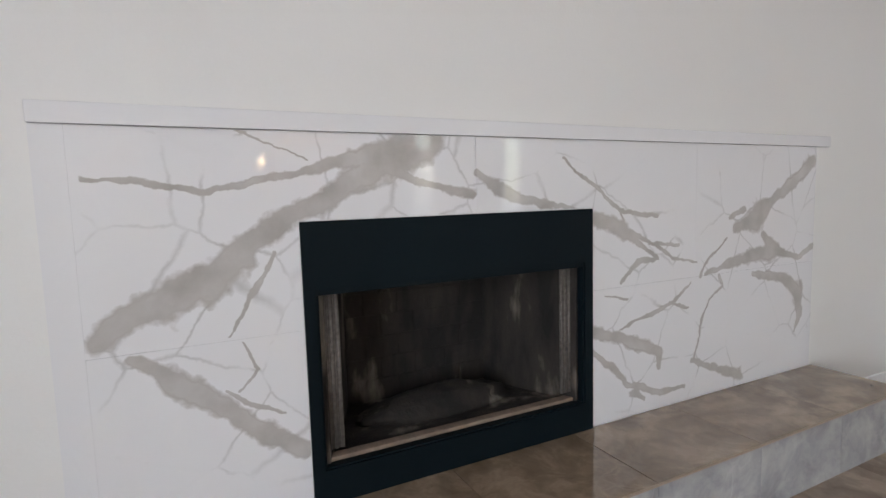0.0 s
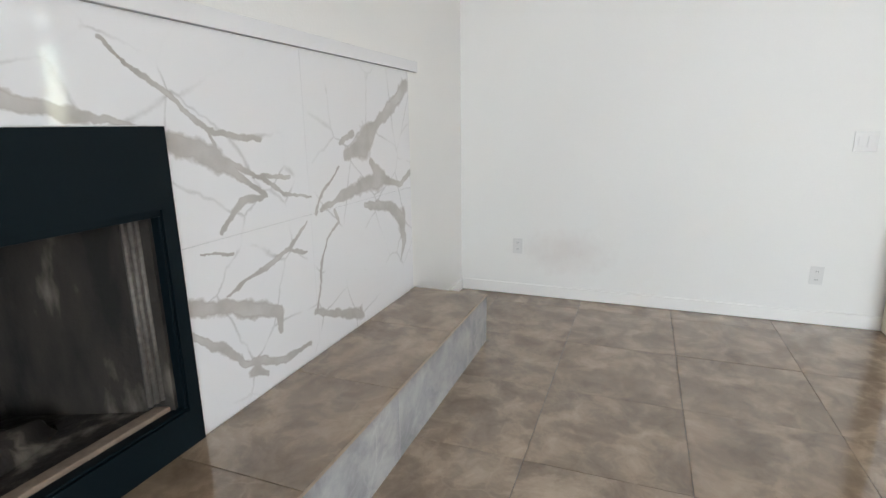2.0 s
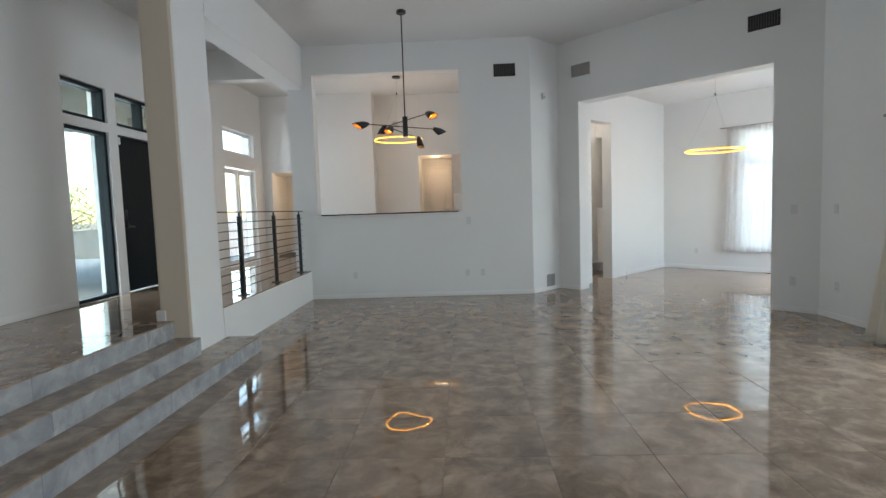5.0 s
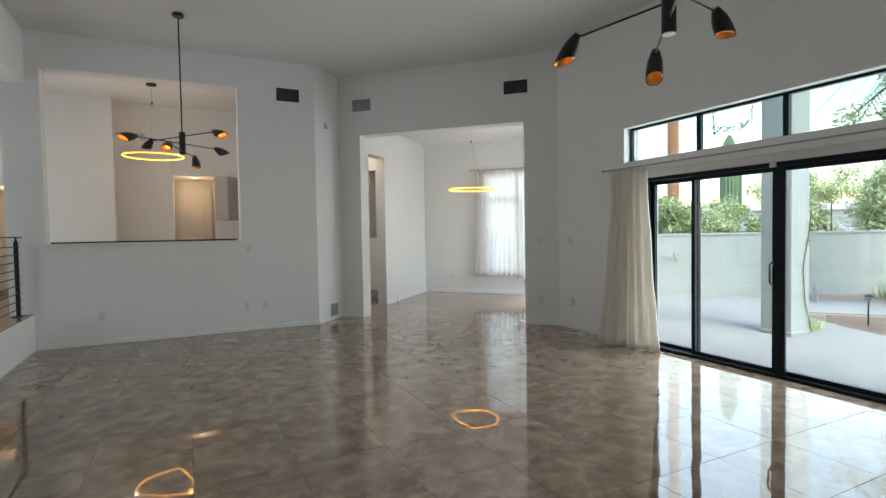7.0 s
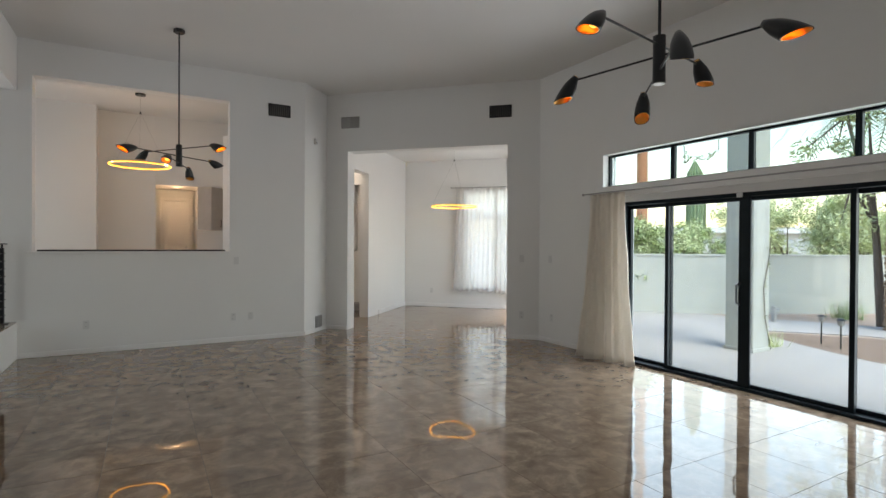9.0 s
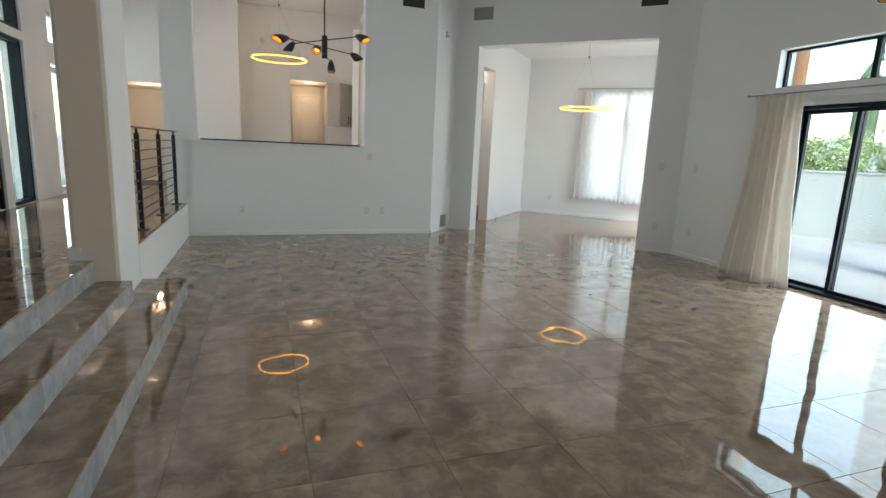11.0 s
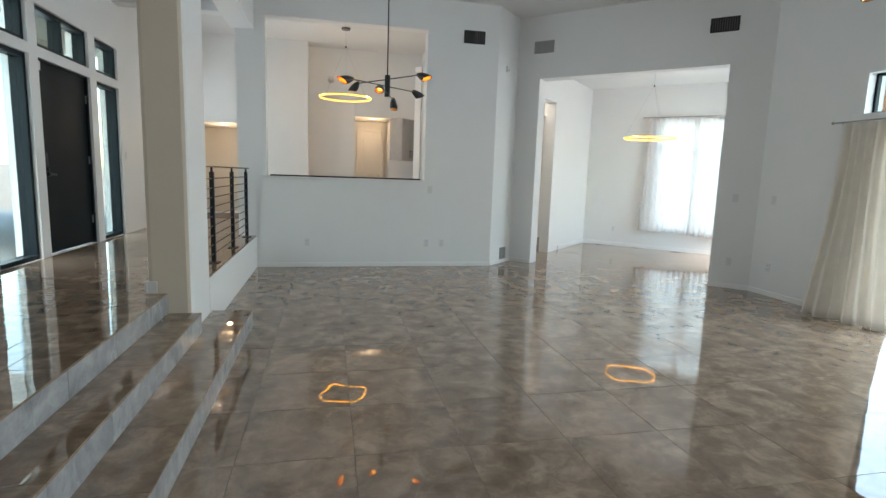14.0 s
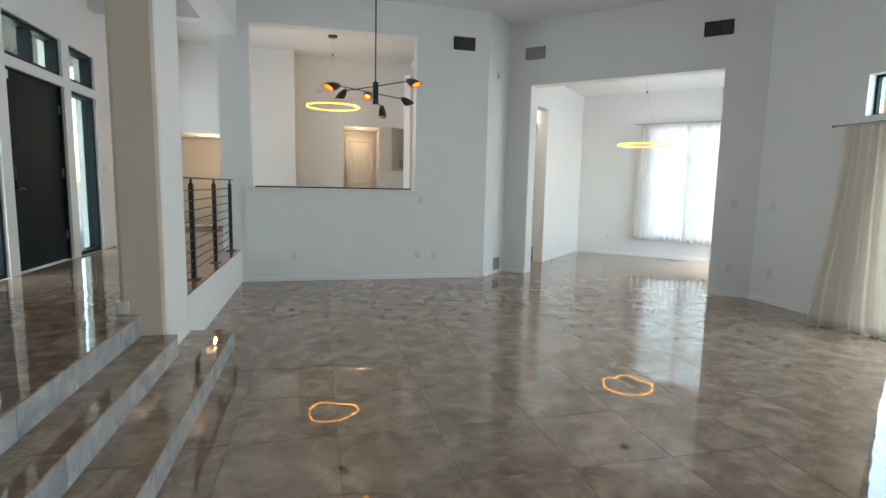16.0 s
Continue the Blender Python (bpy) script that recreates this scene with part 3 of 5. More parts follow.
wall("wall_dining_right", diag(9.1, DINE_FAR), diag(9.1, DN), 0.2, 0, DINE_TOP, ((0.75, 2.95, 0.5, 2.9),))
wall("wall_passage", diag(DINE_LEFT - 1.5, DN - 0.3), diag(DINE_LEFT - 1.5, DINE_FAR), 0.15, 0, DINE_TOP, ((0.95, 1.95, 1.38, 2.95),))
wall("wall_passage_back", diag(DINE_LEFT - 3.2, DN - 0.3), diag(DINE_LEFT - 3.2, DINE_FAR), 0.15, 0, DINE_TOP)
wall("wall_passage_near", diag(DINE_LEFT - 3.3, DN - 0.1), diag(DINE_LEFT - 0.2, DN - 0.1), -0.1, 0, DINE_TOP)
wall("wall_passage_end", diag(DINE_LEFT - 3.3, DN + 3.6), diag(DINE_LEFT - 0.28, DN + 3.6), 0.1, 0, DINE_TOP, ((0.7, 1.62, 1.38, 2.95),))
wall("wall_niche", diag(DINE_LEFT - 3.4, DN + 4.3), diag(DINE_LEFT - 0.3, DN + 4.3), 0.1, 0, DINE_TOP)
setting("passage_step", cut_slab(diag(DINE_LEFT - 3.2, DN + 3.2), diag(DINE_LEFT - 0.3, DN + 3.2), 0.27, 0.001, 0.16), RISER, "low grey tiled step in the passage", "step")
setting("ceiling_dining", prism([diag(0.6, DN), diag(9.4, DN), diag(9.4, DINE_FAR + 0.3), diag(0.6, DINE_FAR + 0.3)], DINE_TOP, DINE_TOP + 0.15), CEIL, "white dining room ceiling", "ceiling")

# baseboards
def baseboard(name, p0, p1, z=0.0, high=0.09):
    return tagged(part(name, cut_slab(p0, p1, -0.014, z + 0.004, z + high), TRIM), "low white painted baseboard", "baseboard", kind="structure")


baseboard("baseboard_west", (WEST, SOUTH - 0.01), (WEST, -7.0))
setting("mantel_end", block(0.69, 0.799, SOUTH - 0.010, SOUTH - 0.002, 0.301, 1.590, 0.001), PAINT, "painted plaster strip beside the marble", "trim")
baseboard("baseboard_south", (0.76, SOUTH - 0.012), (WEST, SOUTH - 0.012))
baseboard("baseboard_south_end", (EAST, SOUTH - 0.012), (4.52, SOUTH - 0.012))
baseboard("baseboard_north", (0.03, NORTH), (3.79, NORTH), 0, 0.07)
baseboard("baseboard_return", (3.79, 0.0), (4.33, 0.54), 0, 0.07)
baseboard("baseboard_diagonal", diag(3.79), diag(4.37), 0, 0.07)
baseboard("baseboard_diagonal_end", diag(8.45), diag(9.19), 0, 0.07)
baseboard("baseboard_east", (EAST, -2.16), (EAST, -3.79), 0, 0.07)
baseboard("baseboard_dining_far", diag(DINE_LEFT, DINE_FAR), diag(9.1, DINE_FAR))
baseboard("baseboard_dining_left", diag(DINE_LEFT, DN + 2.58), left1)
baseboard("baseboard_entry", (OUTER, -6.6), (OUTER, -3.0), ENTRY, 0.08)
baseboard("baseboard_pier", (-0.30, -3.952), (-0.23, -3.952), ENTRY, 0.1)
baseboard("baseboard_pier_side", (-0.302, -3.29), (-0.302, -3.966), ENTRY, 0.1)

# ground floors under the tiles
setting("floor", prism([(WEST - 0.15, SOUTH - 0.2), (EAST + 0.1, SOUTH - 0.2), (EAST + 0.1, -2.1), diag(9.2, DN), diag(9.2, DINE_FAR + 0.2), diag(1.5, DINE_FAR + 0.2), diag(1.5, DN), (3.6, 0.1), (WEST - 0.15, 0.1)], -0.15, -0.0035), GROUT, "tile floor with dark grout joints", "floor")
setting("entry_floor", block(OUTER - 0.24, -0.175, -6.7, 4.5, 0.0, ENTRY - 0.0035), GROUT, "raised entry floor under polished tiles", "floor")
setting("kitchen_floor", block(-0.175, 3.3, 0.22, 4.5, 0.0, ENTRY), TILE, "polished brown tile kitchen floor", "floor")
setting("rail_edge", block(-0.175, 0.018, -3.29, -0.001, 0.0, ENTRY - 0.012), PAINT, "white painted low wall below the railing", "wall")
setting("ground", block(-400, 400, -400, 400, -0.5, -0.14), GRAVEL, "reddish desert gravel ground", "ground")
setting("patio", prism([(EAST + 0.24, -12), (10.9, -12), (10.4, -5.4), (10.9, -4.2), (11.6, -3.0), (12.5, 0.6), (EAST + 2.4, 0.6), (EAST + 0.24, -1.9)], -0.3, -0.08), CONCRETE, "pale concrete patio slab", "patio")
setting("path", prism([(11.9, 3.0), (11.3, -1.0), (12.0, -2.8), (13.2, -4.2), (13.6, -6.0), (13.2, -9.0), (12.0, -14), (14.0, -14), (15.2, -8), (15.2, -5.0), (14.4, -3.0), (13.4, -1.4), (13.6, 3.0)], -0.2, -0.115), CONCRETE, "curved pale concrete garden path", "path")
setting("soil_bed", prism([(10.9, -4.1), (11.6, -3.1), (12.1, -3.3), (13.0, -4.5), (13.2, -6.0), (12.6, -7.4), (11.2, -7.2), (10.5, -5.5)], -0.2, -0.118), DIRT, "dark bare soil bed", "soil")
setting("porch", block(-9.0, OUTER - 0.24, -9, 5, 0.0, ENTRY - 0.05), CONCRETE, "pale stone porch floor", "porch")

# ---- steps, hearth and fireplace ----
def tiled_step(name, x0, x1, y0, y1, z0, z1, joints, left_end=False, right_end=False):
    """Solid step: grey riser tiles on the front, brown tread tiles on top, each tile a piece."""
    core = tagged(part(name, block(x0, x1 - 0.012, y0 + 0.012 * left_end, y1 - 0.012 * right_end, z0, z1 - 0.012), GROUT), "tiled step with grey risers and brown polished treads", "step", kind="structure")
    ys = [y0, *[j for j in joints if y0 + 0.05 < j < y1 - 0.05], y1]
    for a, b in zip(ys, ys[1:]):
        part("tread_tile", block(x0, x1, a + 0.0015, b - 0.0015, z1 - 0.012, z1, 0.002), TILE, core)
        part("riser_tile", block(x1 - 0.012, x1 - 0.001, a + 0.0015, b - 0.0015, z0, z1 - 0.0125, 0.001), RISER, core)
    if left_end:
        part("end_tile", block(x0, x1 - 0.013, y0 + 0.001, y0 + 0.012, z0, z1 - 0.0125), RISER, core)
    if right_end:
        part("end_tile", block(x0, x1 - 0.013, y1 - 0.012, y1 - 0.001, z0, z1 - 0.0125), RISER, core)
    return core


tiled_step("step_1", 0.023, 0.385, -6.80, -3.25, 0.0, RISE, [-6.2, -5.6, -4.99, -4.38, -3.77], True, True)
tiled_step("step_2", -0.16, 0.09, -6.6, -3.95, RISE, RISE * 2, [-6.35, -5.75, -5.14, -4.53])
tiled_step("step_3", -0.44, -0.16, -6.6, -3.95, RISE * 2, ENTRY, [-6.2, -5.59, -4.98, -4.37])
setting("step_core", block(-0.285, 0.023, -6.6, -3.95, 0.0, RISE), GROUT, "solid base under the steps", "step")
setting("rail_cap", block(-0.175, 0.012, -3.29, -0.002, ENTRY - 0.012, ENTRY + 0.002, 0.002), TILE, "brown tile edge below the railing", "trim")

hearth = setting("hearth", block(0.792, 4.49, SOUTH + 0.001, -9.282, 0.0, 0.288), GROUT, "raised tiled hearth, brown top and grey front", "hearth")
hx = [0.78, 1.39, 2.0, 2.61, 3.22, 3.83, 4.5]
for a, b in zip(hx, hx[1:]):
    part("top_tile", block(a + 0.001, b - 0.001, SOUTH + 0.001, -9.27, 0.288, 0.30, 0.002), TILE, hearth)
    part("front_tile", block(a + 0.001, b - 0.001, -9.282, -9.271, 0.0, 0.2875, 0.001), RISER, hearth)
part("edge_strip", block(0.78, 4.5, -9.2705, -9.2685, 0.2885, 0.2995), EDGE, hearth, "thin unglazed brown tile edge")
part("end_tile", block(0.781, 0.7915, SOUTH + 0.001, -9.283, 0.0, 0.2875), RISER, hearth)

FIRE = (2.50, 3.755, 1.295)
surround = tagged(empty("marble_surround", pose(2.4, SOUTH, 0.30)), "polished white marble slabs with broad taupe veins", "surround", kind="structure")
for z0, z1 in ((0.301, 0.929), (0.930, 1.588)):
    for a, b in ((0.80, 1.8195), (1.8205, 3.0745), (3.0755, 4.371)):
        if a > FIRE[0] and b < FIRE[1] and z1 < FIRE[2]:
            continue
        slab = part("slab", cut_slab((b, SOUTH), (a, SOUTH), 0.011, z0, z1, ((b - FIRE[1], b - FIRE[0], 0, FIRE[2]),)), slab_marble(a, b, z0, z1), surround)
        slab.matrix_parent_inverse = surround.matrix_world.inverted()
mantel = setting("mantel_trim", block(0.69, 4.45, SOUTH - 0.010, SOUTH + 0.016, 1.591, 1.650, 0.003), MARBLE, "thin white marble trim above the fireplace slabs", "trim")
setting("mantel_side", block(4.3712, 4.45, SOUTH - 0.010, SOUTH + 0.0005, 0.301, 1.590), MARBLE, "white marble side trim", "trim")

insert = tagged(empty("fireplace", pose(3.12, SOUTH, 0.30)), "black steel fireplace with sooty firebrick box above the hearth", "fireplace")


def under(parent, ob):
    ob.matrix_parent_inverse = parent.matrix_world.inverted()
    return ob


FX0, FX1, FZ0, FZ1 = 2.545, 3.715, 0.425, 1.062
under(insert, part("face_plate", cut_slab((FIRE[1], SOUTH + 0.012), (FIRE[0], SOUTH + 0.012), 0.013, 0.301, FIRE[2], ((FIRE[1] - FX1, FIRE[1] - FX0, FZ0, FZ1),)), DOORBLACK, insert, "flat black steel face plate"))
for x0, x1, z0, z1 in ((FIRE[0] - 0.004, FIRE[1] + 0.003, FIRE[2] + 0.0005, FIRE[2] + 0.0035), (FIRE[0] - 0.005, FIRE[0] - 0.0005, 0.302, FIRE[2]), (FIRE[1] + 0.0005, FIRE[1] + 0.0025, 0.302, FIRE[2])):
    under(insert, part("caulk_bead", block(x0, x1, SOUTH + 0.0005, SOUTH + 0.004, z0, z1, 0.0005), PLATE, insert, "pale bead of caulk"))
bm = bmesh.new()
for x0, x1, z0, z1 in ((FX0, FX1, FZ1 - 0.02, FZ1), (FX0, FX1, FZ0, FZ0 + 0.008), (FX0, FX0 + 0.01, FZ0 + 0.008, FZ1 - 0.02), (FX1 - 0.01, FX1, FZ0 + 0.008, FZ1 - 0.02)):
    box(bm, x0, x1, SOUTH - 0.03, SOUTH + 0.004, z0, z1, 0.002)
under(insert, part("inner_frame", bm, DOORBLACK, insert, "black inner steel frame"))
B0, B1, BY = FX0 + 0.2, FX1 - 0.2, SOUTH - 0.5


def quad_slab(name, pts, thick, material, parent, label=""):
    """A panel of four corners with thickness."""
    bm = bmesh.new()
    v = [Vector(p) for p in pts]
    nrm = (v[1] - v[0]).cross(v[3] - v[0]).normalized() * thick
    a = [bm.verts.new(p) for p in v]
    c = [bm.verts.new(p - nrm) for p in v]
    bm.faces.new(a)
    bm.faces.new(c[::-1])
    for i in range(4):
        j = (i + 1) % 4
        bm.faces.new((a[i], c[i], c[j], a[j]))
    return part(name, bm, material, parent, label)


Z0, Z1 = FZ0 + 0.005, FZ1 + 0.005
back = under(insert, part("back_panel", block(B0 - 0.02, B1 + 0.02, BY - 0.04, BY, Z0, Z1), SOOT, insert, "sooty firebrick back"))
for r in range(6):
    for k in range(5):
        x = B0 + (k + (0.5 if r % 2 else 0)) * 0.165
        if x + 0.155 < B1 + 0.02:
            part("brick", block(x, x + 0.157, BY, BY + 0.008, Z0 + 0.01 + r * 0.1, Z0 + 0.105 + r * 0.1, 0.003), SOOT, back)
under(insert, quad_slab("side_panel", [(FX0, SOUTH - 0.03, Z0), (B0, BY, Z0), (B0, BY, Z1), (FX0, SOUTH - 0.03, Z1)], 0.03, SOOT, insert))
under(insert, quad_slab("side_panel", [(B1, BY, Z0), (FX1, SOUTH - 0.03, Z0), (FX1, SOUTH - 0.03, Z1), (B1, BY, Z1)], 0.03, SOOT, insert))
under(insert, part("firebox_floor", block(FX0, FX1, BY, SOUTH - 0.02, FZ0 - 0.03, FZ0 + 0.005), SOOT, insert))
under(insert, part("firebox_top", block(FX0, FX1, BY, SOUTH - 0.02, Z1, Z1 + 0.03), BLACK, insert))
under(insert, part("ledge", block(FX0 + 0.03, FX1 - 0.03, SOUTH - 0.075, SOUTH - 0.032, FZ0 + 0.005, FZ0 + 0.022, 0.004), mat("ash_lip", (0.24, 0.18, 0.135), 0.9, vary=0.3, scale=20, bump=0.4), insert, "pale ash-dusted firebrick lip"))
bm = bmesh.new()
bmesh.ops.create_uvsphere(bm, u_segments=20, v_segments=10, radius=1.0)
for v in bm.verts:
    k = 1 + 0.25 * noise.noise(v.co * 2.5)
    v.co = Vector((3.13 + v.co.x * 0.36 * k, SOUTH - 0.3 + v.co.y * 0.13 * k, FZ0 + 0.005 + max(0, v.co.z) * 0.09 * k))
under(insert, part("ash_mound", bm, SOOT, insert, "low heap of grey ash", True))
for side, x in ((0, FX0 + 0.05), (1, FX1 - 0.05)):
    bm = bmesh.new()
    for i in range(7):
        r = bmesh.ops.create_cone(bm, segments=6, radius1=0.008, radius2=0.008, depth=FZ1 - FZ0 - 0.07, cap_ends=True)
        bmesh.ops.translate(bm, verts=r["verts"], vec=(x + (i - 3) * 0.011, SOUTH - 0.05 - 0.006 * (i % 2), (FZ0 + FZ1) / 2 + 0.01))
    under(insert, part("mesh_curtain", bm, mat("spark_mesh", (0.16, 0.145, 0.13), 0.6, 0.5, vary=0.3, scale=60), insert, "gathered grey spark screen", True))

# ---- doors and windows ----
def framed_pane(parent, name, w, h, m, bar=0.05, deep=0.06, glass=GLASS, lines=()):
    """A black frame round one pane, in the plane x-z of m; its foot at the origin, glass in the middle."""
    bm = bmesh.new()
    for x0, x1, z0, z1 in ((0, bar, 0, h), (w - bar, w, 0, h), (bar, w - bar, 0, bar), (bar, w - bar, h - bar, h)):
        box(bm, x0, x1, -deep / 2, deep / 2, z0, z1, 0.003)
    for x in lines:
        box(bm, x - bar / 2, x + bar / 2, -deep / 2, deep / 2, bar, h - bar, 0.003)
    bmesh.ops.transform(bm, matrix=m, verts=bm.verts)
    fr = part(name, bm, FRAME, parent)
    bm = block(bar - 0.005, w - bar + 0.005, -0.003, 0.003, bar - 0.005, h - bar + 0.005)
    bmesh.ops.transform(bm, matrix=m, verts=bm.verts)
    pane = part("pane", bm, glass, fr)
    pane.visible_shadow = False
    return fr


def tube(bm, p0, p1, r0, r1=None, seg=10):
    """A tapered round bar between two points."""
    p0, p1 = Vector(p0), Vector(p1)
    d = p1 - p0
    r = bmesh.ops.create_cone(bm, segments=seg, radius1=r0, radius2=r0 if r1 is None else r1, depth=d.length, cap_ends=True)
    bmesh.ops.transform(bm, matrix=Matrix.Translation((p0 + p1) / 2) @ d.to_track_quat("Z", "Y").to_matrix().to_4x4(), verts=r["verts"])
    return bm


# sliding door: four panels in two tracks
slider = tagged(empty("door_1"), "closed black-framed sliding glass patio door, four panels", "sliding door", kind="structure")
mx = lambda y, x, z=0.0: pose(x, y, z, 0, 0, -90)
bm = bmesh.new()
box(bm, EAST - 0.02, EAST + 0.16, -7.17, -3.83, 0.0, 0.035, 0.004)
box(bm, EAST + 0.0, EAST + 0.16, -7.17, -3.83, 2.075, 2.12, 0.004)
for y in (-7.17, -3.87):
    box(bm, EAST + 0.0, EAST + 0.16, y, y + 0.04, 0.035, 2.075, 0.003)
part("track_frame", bm, FRAME, slider, "black threshold track and outer frame")
for y, w, x in ((-3.87, 0.66, EAST + 0.11), (-4.485, 1.005, EAST + 0.05), (-5.47, 1.00, EAST + 0.05), (-6.405, 0.725, EAST + 0.11)):
    framed_pane(slider, "sliding_panel", w, 2.045, mx(y, x, 0.03), 0.046, 0.045)
part("meeting_stile", block(EAST - 0.002, EAST + 0.026, -5.545, -5.42, 0.035, 2.075, 0.004), FRAME, slider, "broad black meeting stile")
bm = bmesh.new()
for a, b in (((-0.055, 0.94), (-0.055, 1.12)), ((-0.055, 0.94), (-0.003, 0.915)), ((-0.055, 1.12), (-0.003, 1.145))):
    tube(bm, (EAST + a[0], -5.43, a[1]), (EAST + b[0], -5.43, b[1]), 0.011)
part("pull_handle", bm, BLACK, slider, "black loop pull handle")
part("latch_block", block(EAST - 0.02, EAST + 0.0, -5.46, -5.40, 2.07, 2.13, 0.003), PLATE, slider, "small white door sensor")

transom = tagged(empty("window_1"), "long black-framed transom window above the patio door", "window", kind="structure")
ty = [-3.5, -4.52, -5.48, -6.45, -7.5]
for a, b in zip(ty, ty[1:]):
    framed_pane(transom, "window_frame", a - b, 0.45, mx(a, EAST + 0.13, 2.35), 0.028, 0.05, CLEAR)
setting("transom_ledge", block(EAST - 0.06, EAST - 0.001, -8.0, -3.42, 2.205, 2.348, 0.004), TRIM, "white painted ledge above the patio door", "trim")

# front door bay
my = lambda y, z, x=OUTER - 0.10: pose(x, y, z, 0, 0, 90)
for k, (i, z, h) in enumerate(((0, ENTRY, 2.58 - ENTRY), (2, ENTRY, 2.58 - ENTRY), (0, 2.69, 0.43), (1, 2.69, 0.43), (2, 2.69, 0.43))):
    a, b = BAYS[i]
    w = tagged(empty("window_%d" % (k + 2)), "tall black-framed sidelight beside the front door" if z < 1 else "black-framed transom window over the front door", "window", kind="structure")
    framed_pane(w, "window_frame", b - a, h, my(a - 6.6, z), 0.045, 0.13, CLEAR, lines=((b - a) * 0.5,) if (i == 1) else ())
door = tagged(empty("door_2"), "closed black flush front door with a black lever handle", "door", kind="structure")
a, b = BAYS[1]
part("leaf", block(OUTER - 0.10, OUTER - 0.055, a - 6.57, b - 6.63, ENTRY + 0.012, 2.565, 0.004), DOORBLACK, door, "smooth black painted door leaf")
bm = bmesh.new()
for y0, y1, z0, z1 in ((a - 6.6, a - 6.572, ENTRY, 2.58), (b - 6.628, b - 6.6, ENTRY, 2.58), (a - 6.572, b - 6.628, 2.567, 2.58)):
    box(bm, OUTER - 0.12, OUTER - 0.03, y0, y1, z0, z1)
part("door_frame", bm, BLACK, door)
bm = bmesh.new()
tube(bm, (OUTER - 0.056, a - 6.50, 1.50), (OUTER - 0.03, a - 6.50, 1.50), 0.032, seg=16)
tube(bm, (OUTER - 0.056, a - 6.50, 1.43), (OUTER - 0.012, a - 6.50, 1.43), 0.012)
box(bm, OUTER - 0.055, OUTER - 0.03, a - 6.53, a - 6.47, 1.46, 1.60, 0.006)
part("deadbolt", bm, BLACK, door, "black keypad deadbolt")
bm = bmesh.new()
tube(bm, (OUTER - 0.056, a - 6.50, 1.38), (OUTER - 0.005, a - 6.50, 1.38), 0.026, seg=14)
tube(bm, (OUTER - 0.005, a - 6.51, 1.38), (OUTER - 0.005, a - 6.38, 1.37), 0.011)
part("lever_handle", bm, BLACK, door, "black lever handle")
part("contact_sensor", block(OUTER - 0.054, OUTER - 0.02, a - 6.56, a - 6.52, 2.46, 2.55, 0.003), PLATE, door, "small white contact sensor")
for z in (0.75, 1.5, 2.25):
    part("hinge", block(OUTER - 0.056, OUTER - 0.045, b - 6.64, b - 6.615, z, z + 0.1), STEEL, door)

french = tagged(empty("door_3"), "white-framed glass double door with a transom over it", "glass door", kind="structure")


def white_pane(parent, name, w, h, m, bar):
    ob = framed_pane(parent, name, w, h, m, bar, 0.05)
    ob.data.materials[0] = TRIM
    return ob


for k in range(2):
    white_pane(french, "door_leaf", 0.70, 1.9, my(1.02 + k * 0.72, ENTRY + 0.01), 0.09)
white_pane(french, "transom_frame", 1.42, 0.46, my(1.02, 2.71), 0.05)

dine_win = tagged(empty("window_7"), "tall white-framed window behind sheer curtains", "window", kind="structure")
a = math.degrees(math.atan2(-1, 1))
for u, z, h, w in ((6.2, 0.5, 1.72, 2.4 / R2 / 2), (7.4, 0.5, 1.72, 2.4 / R2 / 2), (6.2, 2.25, 0.6, 2.4 / R2)):
    p = diag(u, DINE_FAR + 0.16)
    white_pane(dine_win, "window_frame", w, h, pose(p[0], p[1], z, 0, 0, -45), 0.045)
setting("window_bar", cut_slab(diag(6.2, DINE_FAR + 0.06), diag(8.6, DINE_FAR + 0.06), 0.1, 2.205, 2.262), TRIM, "white bar across the dining window", "trim")

side_win = tagged(empty("window_8"), "white-framed window in the dining room side wall", "window", kind="structure")
p = diag(9.1, DINE_FAR)
q = Vector((-1, -1, 0)).normalized()
for k in range(2):
    s = Vector((p[0], p[1], 0)) + q * (0.75 + k * 1.1)
    white_pane(side_win, "window_frame", 1.1, 2.4, pose(s.x + 0.1, s.y - 0.1, 0.5, 0, 0, -135), 0.05)

# pass-through sill and kitchen counter
setting("sill", block(0.12, 2.64, -0.05, 0.26, 1.395, 1.418, 0.006), TRIM, "white painted pass-through sill", "sill")
counter = tagged(part("counter", block(0.22, 2.56, 0.03, 0.75, 1.4185, 1.440, 0.004), DARKSTONE), "dark stone kitchen counter slab on the pass-through", "counter")

# ---- fittings on the walls ----
def onto(p, facing, z):
    """Pose of a fitting on a wall: x along the wall, -y out of it; facing: degrees in which the wall looks."""
    return pose(p[0], p[1], z, 0, 0, facing + 90)


